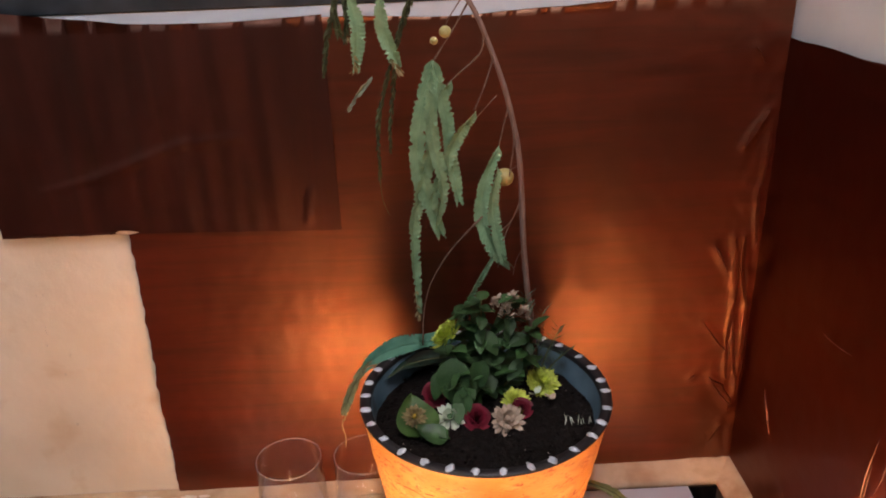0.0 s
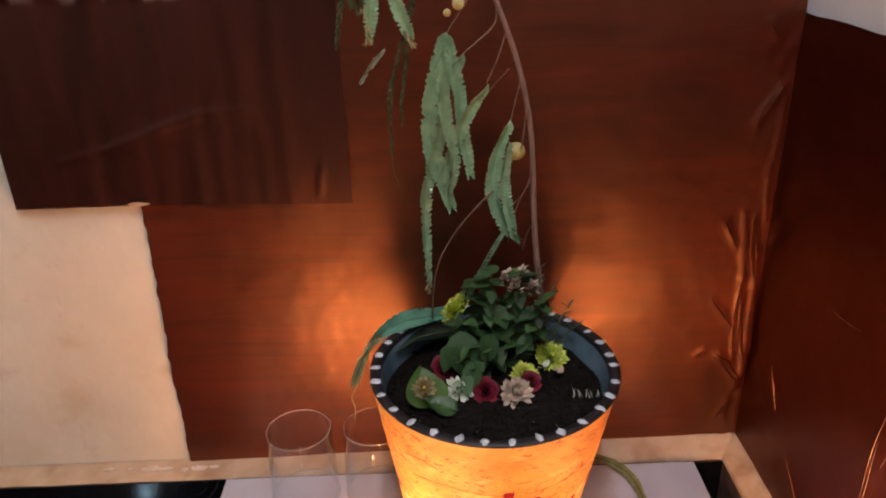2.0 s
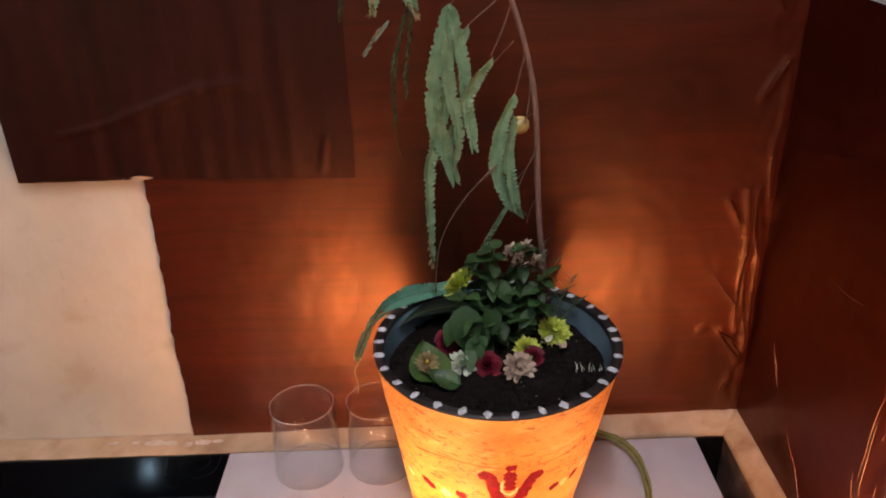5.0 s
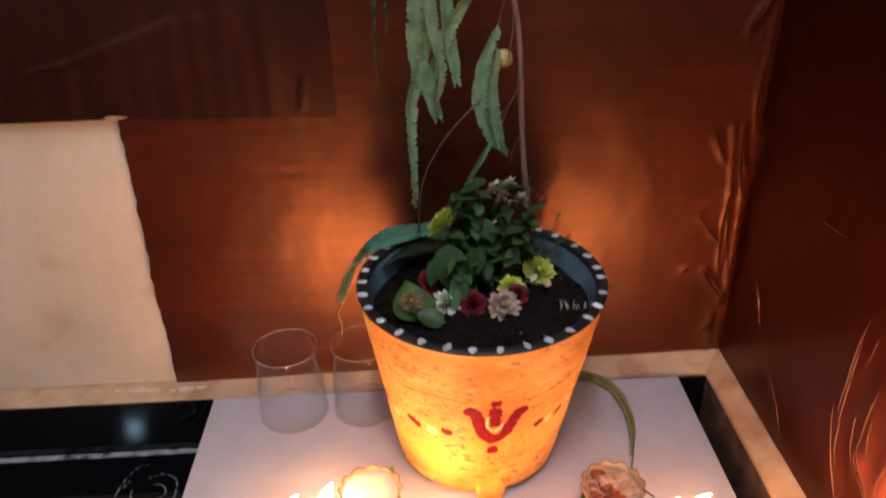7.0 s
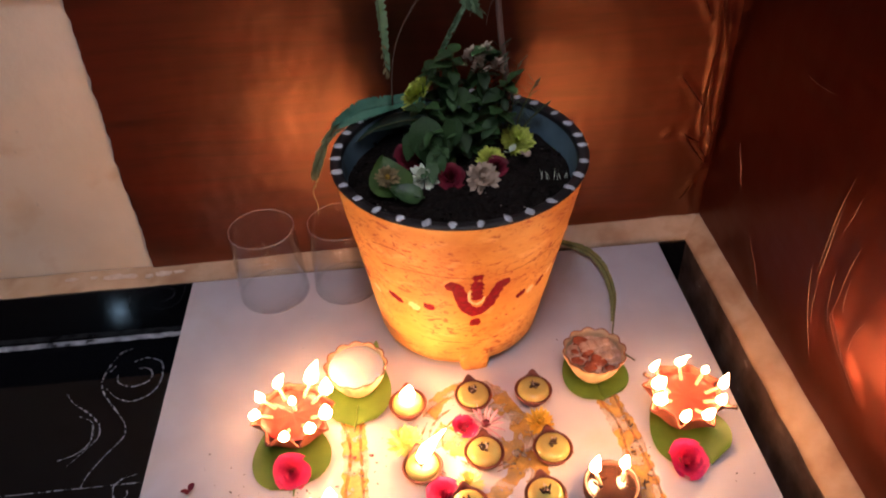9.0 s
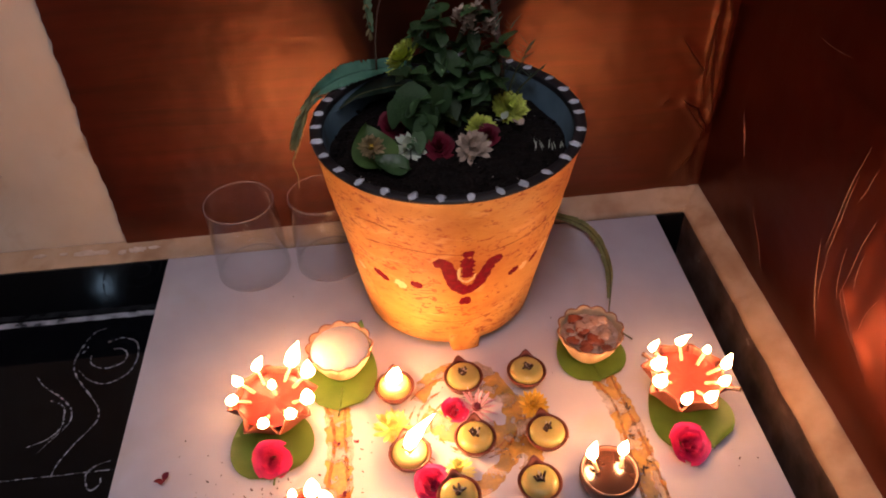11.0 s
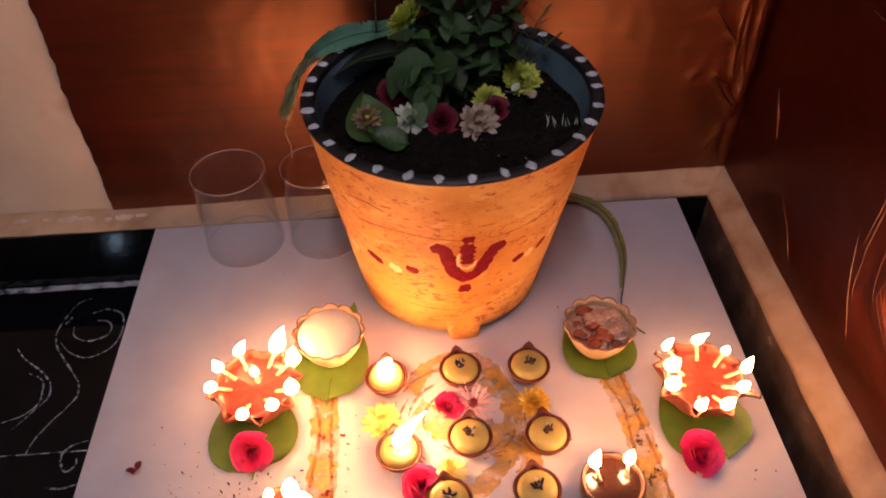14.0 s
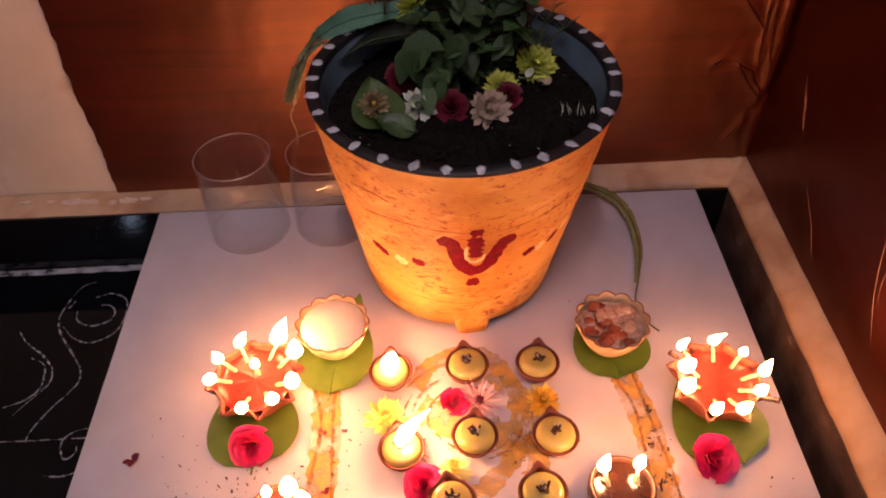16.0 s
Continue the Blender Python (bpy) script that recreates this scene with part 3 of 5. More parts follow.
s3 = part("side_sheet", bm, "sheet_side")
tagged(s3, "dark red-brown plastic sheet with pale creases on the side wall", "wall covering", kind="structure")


def crease(a, b, height, lift, place, parent, material, seed):
    """A sharp, uneven fold of the sheet between two of its points."""
    r = random.Random(seed)
    bm = bmesh.new()
    last = None
    n = 14
    dx, dz = b[0] - a[0], b[1] - a[1]
    ln = math.hypot(dx, dz)
    bow = r.uniform(-0.05, 0.05)
    for i in range(n + 1):
        u = i / n
        k = math.sin(math.pi * (0.04 + 0.92 * u)) ** 0.6
        off = bow * ln * math.sin(math.pi * u) + 0.0008 * (r.random() - 0.5)
        x, z = a[0] + dx * u - dz / ln * off, a[1] + dz * u + dx / ln * off
        w = 0.15 * height * k * r.uniform(0.75, 1.25) + 0.0005
        base = lift(x, z)
        row = [bm.verts.new(place(x - dz / ln * w * q, base + h, z + dx / ln * w * q)) for q, h in ((-1.6, -0.001), (-0.15, 0.55 * height * k), (0.25, 0.50 * height * k), (1.0, -0.001))]
        if last:
            for q in range(3):
                bm.faces.new((last[q], last[q + 1], row[q + 1], row[q]))
        last = row
    return part("crease", bm, material, parent, smooth=False)


def fold_line(a, m, b, parent, seed, width=0.00095):
    """A long thin curved fold of the side sheet, its highlight put into a pale colour, fading at both ends."""
    r = random.Random(seed)
    bm = bmesh.new()
    last = None
    n = 26
    path = smooth_path([(a[0], a[1], 0), (m[0], m[1], 0), (b[0], b[1], 0)], n)
    for i, p in enumerate(path):
        q = path[min(i + 1, len(path) - 1)] if i + 1 < len(path) else p
        o = path[i - 1] if i else p
        d = Vector((q[0] - o[0], q[1] - o[1], 0)).normalized()
        u = i / (len(path) - 1)
        w = width * math.sin(math.pi * (0.03 + 0.94 * u)) ** 0.7 * r.uniform(0.7, 1.3)
        base = side_height(p[0], p[1])
        row = []
        for e, h in ((-1.0, -0.0006), (-0.3, 0.9 * w), (0.3, 0.9 * w), (1.0, -0.0006)):
            row.append(bm.verts.new((0.362 - base - h, p[0] - d.y * w * e, p[1] + d.x * w * e)))
        if last:
            for e in range(3):
                bm.faces.new((last[e], last[e + 1], row[e + 1], row[e]))
        last = row
    return part("crease", bm, "sheet_fold", parent, "thin fold in the sheet, its highlight coloured pale")


for k, (a, b, t) in enumerate(CREASES):
    crease(a, b, t, sheet_height, lambda x, h, z: Vector((x, -h, z)), s1, "sheet", k)
for k, (a, b, t) in enumerate(SIDE_CREASES):
    fold_line(a, b, t, s3, 40 + k, 0.0019 if k == 6 else 0.0006 if k > 8 else 0.00085)

band = part("bare_wall_band", sheet_mesh(-0.75, 0.22, 0.690, 0.7215, 0.012, lambda x, z: 0.0006), "white_wall")
tagged(band, "bare white paint left above the brown sheet", "wall", kind="structure")
shelf = thing("wall_strip", pose(-0.35, 0.004, 0.7225), "dark grey-blue strip fixed along the wall", "wall strip")
part("board", boxed(-0.55, 0.46, -0.0065, 0.0, 0.0, 0.045, bevel=0.002), "shelf", shelf)

# ---- floor markings and board ----
floor_lines = [
    [(-0.561, -0.075), (-0.577, -0.082), (-0.589, -0.11), (-0.593, -0.14), (-0.583, -0.166), (-0.556, -0.202), (-0.541, -0.223), (-0.535, -0.242), (-0.541, -0.259), (-0.557, -0.282), (-0.571, -0.31), (-0.575, -0.331)],
    [(-0.543, -0.119), (-0.529, -0.12), (-0.519, -0.133), (-0.524, -0.148), (-0.545, -0.155), (-0.567, -0.145), (-0.572, -0.128)],
    [(-0.553, -0.104), (-0.532, -0.098), (-0.509, -0.111), (-0.503, -0.142), (-0.512, -0.17), (-0.539, -0.184), (-0.564, -0.174), (-0.583, -0.155)],
    [(-0.64, -0.159), (-0.624, -0.179), (-0.597, -0.2), (-0.578, -0.221), (-0.572, -0.24), (-0.577, -0.254), (-0.603, -0.291)],
]
floor_lines += [
    [(-0.609, -0.205), (-0.593, -0.213), (-0.584, -0.227), (-0.582, -0.253), (-0.595, -0.27), (-0.619, -0.28)],
    [(-0.502, -0.314), (-0.52, -0.319), (-0.53, -0.332), (-0.525, -0.349), (-0.517, -0.355), (-0.509, -0.347), (-0.511, -0.337)],
    [(-0.539, -0.374), (-0.519, -0.377), (-0.5, -0.372)],
    [(-0.586, -0.122), (-0.583, -0.116), (-0.58, -0.109)],
]
rng = random.Random(4)
rangoli = thing("rangoli", pose(0, 0, FLOOR_Z), "white chalk scrolls drawn on the black floor", "drawing")
for pts in floor_lines:
    part("chalk_line", ribbon(smooth_path([(x, y, 0) for x, y in pts], 44), 0.0024, 0.0006, rag=0.9, rng=rng, taper=0.5), "chalk", rangoli)
joint = part("floor_joint", ribbon(smooth_path([(-1.2, -0.33, 0), (-0.8, -0.329, 0), (-0.40, -0.327, 0)], 60), 0.0016, FLOOR_Z + 0.0005, rag=0.8, rng=rng), "chalk")
tagged(joint, "thin pale joint between granite slabs", "floor joint", kind="structure")
wband = part("floor_band", ribbon(smooth_path([(-1.2, -0.0520, 0), (-0.8, -0.0510, 0), (-0.40, -0.0490, 0)], 120), 0.0110, FLOOR_Z + 0.0007, rag=0.35, rng=rng), "band")
tagged(wband, "smudged white joint where floor meets skirting", "floor marking", kind="structure")

board = thing("low_table", pose(-0.083, -0.0525, GROUND), "low table with a white laminated top on the black floor", "table")
part("top", boxed(-0.3615, 0.3615, -0.72, 0.0, 0.009, 0.012, bevel=0.0007), "board", board)
part("core", boxed(-0.360, 0.360, -0.7185, -0.0015, 0.0, 0.009), "board_edge", board, "brown pressed-wood core", smooth=False)
for x in (-0.29, 0.29):
    for y in (-0.62, -0.10):
        part("leg", boxed(x - 0.022, x + 0.022, y - 0.022, y + 0.022, FLOOR_Z - GROUND, 0.0, bevel=0.002), "board_edge", board)

def paint_flake(x, y, w, d, seed):
    """A thin ragged chip of white paint left on the sloping bead."""
    bm = bmesh.new()
    top, low = [], []
    for i in range(22):
        a = 6.2832 * i / 22
        k = 1 + 0.55 * n2(math.cos(a), math.sin(a), 2.3, seed * 7.1)
        px, py = x + 0.5 * w * k * math.cos(a), y + 0.5 * d * k * math.sin(a)
        pz = GROUND + 0.32 * (0.0225 - 0.5 * (-py - 0.008))
        top.append(bm.verts.new((px, py, pz + 0.0012)))
        low.append(bm.verts.new((px, py, pz - 0.0006)))
    bm.faces.new(top)
    for i in range(22):
        bm.faces.new((top[i], low[i], low[(i + 1) % 22], top[(i + 1) % 22]))
    tagged(part("paint_flake", bm, "flake", smooth=False), "ragged white paint chip left on the tan bead", "paint chip", kind="structure")


for k, (x, y, w, d) in enumerate(((-0.572, -0.016, 0.036, 0.010), (-0.548, -0.017, 0.020, 0.008), (-0.519, -0.020, 0.013, 0.008), (-0.497, -0.018, 0.024, 0.010), (-0.473, -0.016, 0.018, 0.006), (-0.640, -0.014, 0.020, 0.006), (-0.605, -0.014, 0.010, 0.005))):
    paint_flake(x, y, w, d, k + 1.0)

for x, z, w, h in ((-0.645, 0.345, 0.006, 0.014), (-0.66, 0.27, 0.005, 0.010), (-0.632, 0.25, 0.007, 0.006), (-0.655, 0.345, 0.004, 0.012), (-0.664, 0.305, 0.006, 0.010), (-0.655, 0.292, 0.004, 0.016), (-0.645, 0.218, 0.003, 0.005), (-0.648, 0.128, 0.004, 0.006)):
    bm = bmesh.new()
    c = bm.verts.new((x, 0.0034, z))
    ringv = [bm.verts.new((x + w / 2 * math.cos(a) * (1 + 0.5 * n2(math.cos(a), math.sin(a), 2.0, x * 30)), 0.0034, z + h / 2 * math.sin(a) * (1 + 0.5 * n2(math.cos(a), math.sin(a), 2.0, z * 30)))) for a in (6.2832 * i / 18 for i in range(18))]
    for i in range(18):
        bm.faces.new((c, ringv[i], ringv[(i + 1) % 18]))
    tagged(part("wall_stain", bm, "stain"), "brown damp stain on the cream wall", "stain", kind="structure")

# ---- the pot ----
RIM, BASE = Vector((-0.040, -0.160, 0.265)), Vector((-0.047, -0.165, 0.012))
R_RIM, R_BASE = 0.1565, 0.1095
SOIL_Z = 0.228


def pot_axis(z):
    return BASE.lerp(RIM, (z - BASE.z) / (RIM.z - BASE.z))


def pot_radius(z):
    return R_BASE + (R_RIM - R_BASE) * (z - BASE.z) / (RIM.z - BASE.z)


def on_pot(angle, z, lift=0.0):
    """A point of the pot's outer face; angle in degrees from the front, towards +x."""
    c, r, a = pot_axis(z), pot_radius(z) + lift, radians(angle)
    return Vector((c.x + r * math.sin(a), c.y - r * math.cos(a), z))


def pot_spin(profile, n=96, wobble=0.0):
    bm = bmesh.new()
    rings = []
    for r, z in profile:
        c = pot_axis(z)
        ring = []
        for i in range(n):
            a = 2 * math.pi * i / n
            k = r + wobble * noise.noise(Vector((math.cos(a) * 3, math.sin(a) * 3, z * 22)))
            ring.append(bm.verts.new((c.x + k * math.sin(a), c.y - k * math.cos(a), z)))
        rings.append(ring)
    for a, b in zip(rings, rings[1:]):
        for i in range(n):
            bm.faces.new((a[i], a[(i + 1) % n], b[(i + 1) % n], b[i]))
    return bm, rings


pot = thing("flower_pot", pose(0, 0, 0), "orange painted plant pot with red motif and black dotted rim", "pot")
zs = [0.012 + (0.2625 - 0.012) * i / 26 for i in range(27)]
profile = [(0.001, 0.016), (R_BASE - 0.012, 0.016), (R_BASE - 0.004, 0.0125)]
for z in zs:
    r = pot_radius(z)
    for ring_z, ring_h in ((0.178, 0.0009), (0.206, 0.0006), (0.075, 0.0007), (0.045, 0.0008)):
        r += ring_h * math.exp(-((z - ring_z) / 0.0035) ** 2)
    profile.append((r, z))
bm, _ = pot_spin(profile, wobble=0.0007)
part("body", bm, "pot", pot)
bm, _ = pot_spin([(R_RIM - 0.0005, 0.2615), (R_RIM + 0.0012, 0.2635), (R_RIM + 0.0006, 0.2655), (R_RIM - 0.003, 0.2665), (R_RIM - 0.011, 0.2655), (R_RIM - 0.0125, 0.263), (R_RIM - 0.0128, 0.258)], wobble=0.0004)
part("rim", bm, "black_paint", pot, "black painted rim")
bm, _ = pot_spin([(R_RIM - 0.0124, 0.2585), (R_RIM - 0.0150, 0.245), (R_RIM - 0.0190, 0.220)])
part("inner_wall", bm, "pot_inside", pot, "blue-grey inner wall")
rng = random.Random(9)
for i in range(31):
    a = radians(i * 360 / 31 + rng.uniform(-1.6, 1.6) + 3)
    bm = bmesh.new()
    bmesh.ops.create_icosphere(bm, subdivisions=2, radius=1.0)
    sx, sy = rng.uniform(0.0054, 0.0072), rng.uniform(0.0040, 0.0054)
    for v in bm.verts:
        k = 1.05 + 0.50 * noise.noise(v.co * 2.1 + Vector((i * 3.7, 0, 0)))
        v.co = Vector((v.co.x * sx * k, v.co.y * sy * k, v.co.z * 0.0010))
    r = R_RIM - 0.0055 + rng.uniform(-0.0006, 0.0006)
    dot = part("dot", bm, "white_dab", pot)
    dot.matrix_basis = Matrix.Translation((RIM.x + r * math.sin(a), RIM.y - r * math.cos(a), 0.2662)) @ Matrix.Rotation(a, 4, "Z") @ pose(0, 0, 0, 0, 0, 90 + rng.uniform(-14, 14))
for angle in (5, 125, 245):
    # a foot: a stub that tapers into the wall above it
    bm = bmesh.new()
    rows = []
    for z, w, out in ((0.0, 9.4, 0.0050), (0.0015, 9.8, 0.0065), (0.016, 11.0, 0.0050), (0.030, 12.0, 0.0018), (0.040, 12.6, -0.002)):
        row = []
        for i in range(13):
            u = i / 6 - 1
            p = on_pot(angle + u * w, max(z, 0.012), out * (1 - u ** 10) - 0.002 * u ** 10)
            row.append(bm.verts.new((p.x, p.y, z)))
        rows.append(row)
    inner = []
    for i in range(13):
        u = i / 6 - 1
        p = on_pot(angle + u * 9.4, 0.012, -0.022)
        inner.append(bm.verts.new((p.x, p.y, 0.0)))
    top = [bm.verts.new((v.co.x, v.co.y, 0.018)) for v in inner]
    for a, b in zip(rows, rows[1:]):
        for i in range(12):
            bm.faces.new((a[i], a[i + 1], b[i + 1], b[i]))
    for i in range(12):
        bm.faces.new((inner[i], inner[i + 1], rows[0][i + 1], rows[0][i]))
    part("foot", bm, "pot", pot)


def painted(pts, width, material, rag=0.35, n=26, seed=1, lift=0.0006):
    """A dab or stroke of paint on the pot, along (angle, z) points."""
    r = random.Random(seed)
    path = smooth_path([(a, z * 1000, 0) for a, z in pts], n)
    bm = bmesh.new()
    last = None
    for i, p in enumerate(path):
        q = (path[min(i + 1, n)] - path[max(i - 1, 0)])
        d = Vector((q.x * 2.3, q.y, 0)).normalized()
        s = Vector((-d.y / 2.3, d.x, 0))
        cap = min(1.0, 0.55 + 0.45 * math.sin(math.pi * min(i, n - i, 3) / 6))
        row = []
        for k in (-1, -0.5, 0.5, 1):
            w = width * 500 * cap * (1 + rag * (r.random() - 0.5)) * k
            row.append(bm.verts.new(on_pot(p.x + s.x * w, (p.y + s.y * w) / 1000, lift if abs(k) < 1 else 0.0002)))
        if last:
            for k in range(3):
                bm.faces.new((last[k], last[k + 1], row[k + 1], row[k]))
        last = row
    name, label = {"red_paint": ("motif", "crimson painted mark"), "cream_paint": ("dab", "cream painted dab")}.get(material, ("crack", "thin brown crack in the paint"))
    return part(name, bm, material, pot, label)


painted([(-12.6, 0.166), (-8.0, 0.168), (-5.0, 0.152), (-3.5, 0.136), (-0.5, 0.123), (3.2, 0.117), (7.5, 0.122), (10.8, 0.136), (13.0, 0.152), (16.0, 0.162), (19.8, 0.166)], 0.0155, "red_paint", seed=2, n=44)
painted([(3.1, 0.187), (3.2, 0.165), (3.4, 0.141)], 0.0140, "red_paint", seed=3, rag=0.6)
painted([(-0.6, 0.160), (-0.9, 0.148), (0.2, 0.138), (3.2, 0.1335), (6.0, 0.137), (7.4, 0.146)], 0.0034, "cream_paint", seed=4, rag=1.2, n=26, lift=0.0009)
painted([(0.2, 0.0985), (3.2, 0.097), (6.2, 0.0985)], 0.0150, "red_paint", seed=5, n=8)
for k, (a0, z0, a1, z1, w, m) in enumerate((
        (-73, 0.128, -66, 0.122, 0.007, "red_paint"), (-62, 0.117, -56, 0.113, 0.0075, "cream_paint"), (-47, 0.128, -38, 0.118, 0.008, "red_paint"),
        (-34, 0.123, -28, 0.116, 0.010, "cream_paint"), (-25, 0.126, -19, 0.123, 0.009, "red_paint"),
        (26.5, 0.124, 32, 0.130, 0.008, "red_paint"), (34, 0.122, 38, 0.130, 0.008, "cream_paint"), (40.5, 0.125, 46, 0.134, 0.007, "red_paint"),
        (49, 0.131, 54, 0.140, 0.006, "cream_paint"), (57, 0.136, 63, 0.146, 0.006, "red_paint"))):
    painted([(a0, z0), ((a0 + a1) / 2, (z0 + z1) / 2 + 0.001), (a1, z1)], w * 1.3, m, rag=0.6, n=9, seed=20 + k)

painted([(-66, 0.166), (-50, 0.178), (-30, 0.187), (-10, 0.184), (8, 0.180), (30, 0.183), (55, 0.190)], 0.0011, "crack", rag=1.6, n=70, seed=61, lift=0.0004)
painted([(-50, 0.212), (-38, 0.216), (-30, 0.211)], 0.0013, "crack", rag=1.6, n=20, seed=62, lift=0.0004)
painted([(-30, 0.060), (0, 0.055), (20, 0.058)], 0.0010, "crack", rag=1.6, n=30, seed=63, lift=0.0004)

# soil
bm = bmesh.new()
rings = []
rr = random.Random(3)
for j in range(22):
    r = (R_RIM - 0.0165) * j / 21
    ring = []
    for i in range(72):
        a = 2 * math.pi * i / 72
        x, y = RIM.x + r * math.sin(a), RIM.y - r * math.cos(a)
        z = SOIL_Z + 0.005 * noise.noise(Vector((x * 24, y * 24, 1))) + 0.003 * noise.noise(Vector((x * 90, y * 90, 4))) + 0.004 * (1 - j / 21)
        ring.append(bm.verts.new((x, y, z)))
    rings.append(ring)
for a, b in zip(rings, rings[1:]):
    for i in range(72):
        bm.faces.new((a[i], a[(i + 1) % 72], b[(i + 1) % 72], b[i]))
bmesh.ops.remove_doubles(bm, verts=bm.verts[:], dist=1e-5)
for i in range(460):
    a, r = rr.uniform(0, 6.28), (R_RIM - 0.02) * math.sqrt(rr.random())
    m = Matrix.Translation((RIM.x + r * math.sin(a), RIM.y - r * math.cos(a), SOIL_Z + rr.uniform(0.0, 0.004))) @ Matrix.Rotation(rr.uniform(0, 6), 4, "X") @ Matrix.Diagonal((1, rr.uniform(0.5, 1), rr.uniform(0.4, 0.9), 1))
    bmesh.ops.create_icosphere(bm, subdivisions=1, radius=rr.uniform(0.0012, 0.0034), matrix=m)
soil = part("soil", bm, "soil")
grit = bmesh.new()
for i in range(34):
    a, r = rr.uniform(0, 6.28), (R_RIM - 0.03) * math.sqrt(rr.random())
    m = Matrix.Translation((RIM.x + r * math.sin(a), RIM.y - r * math.cos(a), SOIL_Z + 0.005)) @ Matrix.Rotation(rr.uniform(0, 6), 4, "Z") @ Matrix.Diagonal((rr.uniform(0.6, 2.4), 0.6, 0.6, 1))
    bmesh.ops.create_icosphere(grit, subdivisions=1, radius=rr.uniform(0.0005, 0.0011), matrix=m)
tagged(part("grit", grit, "ash"), "pale grit and petal crumbs on the dark soil", "grit", kind="stuff")
tagged(soil, "dark wet crumbly soil filling the pot", "soil", kind="stuff")


# ---- amla branch ----
def frond_mesh(path, width, pairs, rng, droop=0.55, flat=None):
    """Overlapping folded leaflets in two rows along a rachis."""
    bm = bmesh.new()
    n = len(path) - 1
    flat = flat or Vector((0.15, -1, 0.1))
    for i in range(pairs):
        u = (i + 0.3) / pairs * n
        k = min(int(u), n - 1)
        p = path[k].lerp(path[k + 1], u - k)
        d = (path[k + 1] - path[k]).normalized()
        s = d.cross(flat).normalized()
        f = d.cross(s).normalized()
        w = width * (0.62 + 0.38 * math.sin(math.pi * min(1, 0.12 + 0.86 * i / pairs))) * rng.uniform(0.85, 1.12)
        for side in (-1, 1):
            tilt = droop + rng.uniform(-0.15, 0.15)
            along = (s * side * math.cos(tilt * 1.4) + d * math.sin(tilt * 1.4) + f * rng.uniform(-0.12, 0.12)).normalized()
            across = (d - along * d.dot(along)) + f * rng.uniform(-0.35, 0.35)
            across = (across - along * across.dot(along)).normalized()
            lens_leaf(bm, p + f * rng.uniform(-0.0012, 0.0012), along, across, w * 1.05, w * 0.34, 0.25, rng.uniform(-0.06, 0.1), 3, 0.8)
    return bm


def strip_frond(path, width, teeth, rng, flat=None, rag=1.0):
    """Leaflets folded flat on one another: a ribbed strip with toothed edges, creased along its rachis."""
    bm = bmesh.new()
    n = teeth * 2
    m = len(path) - 1
    flat = flat or Vector((0.15, -1, 0.1))
    turn0, turn1 = rng.uniform(-0.6, 0.6), rng.uniform(-0.9, 0.9)
    last = None
    for i in range(n + 1):
        u = i / n
        k = min(int(u * m), m - 1)
        p = path[k].lerp(path[k + 1], u * m - k)
        d = (path[k + 1] - path[k]).normalized()
        s = d.cross(flat).normalized()
        s = Matrix.Rotation(turn0 + (turn1 - turn0) * u, 3, d) @ s
        f = d.cross(s).normalized()
        if f.dot(flat) < 0:
            f = -f
        w = 0.5 * width * max(0.12, math.sin(math.pi * min(0.97, 0.10 + 0.84 * u)) ** 0.5) * (1 + 0.22 * noise.noise(p * 45))
        tooth = i % 2
        row = []
        for q in (-1.0, -0.55, -0.10, 0.10, 0.55, 1.0):
            slit = 1 - rag * (0.48 if rng.random() < 0.22 else 0.10)
            e = w * q * (1.0 if abs(q) < 0.9 else (1 + 0.10 * rag if tooth else slit) + rag * rng.uniform(-0.10, 0.10))
            lag = d * abs(q) * width * 0.34
            row.append(bm.verts.new(p + s * e + lag + f * (0.0034 * abs(q) ** 1.3 + (0.0003 * tooth if abs(q) > 0.3 else -0.0003))))
        if last:
            for q in range(5):
                bm.faces.new((last[q], last[q + 1], row[q + 1], row[q]))
        last = row
    return bm


def at_depth(pts, y, dy=0.0):
    n = max(1, len(pts) - 1)
    return [(x, y + dy * i / n, z) for i, (x, z) in enumerate(pts)]


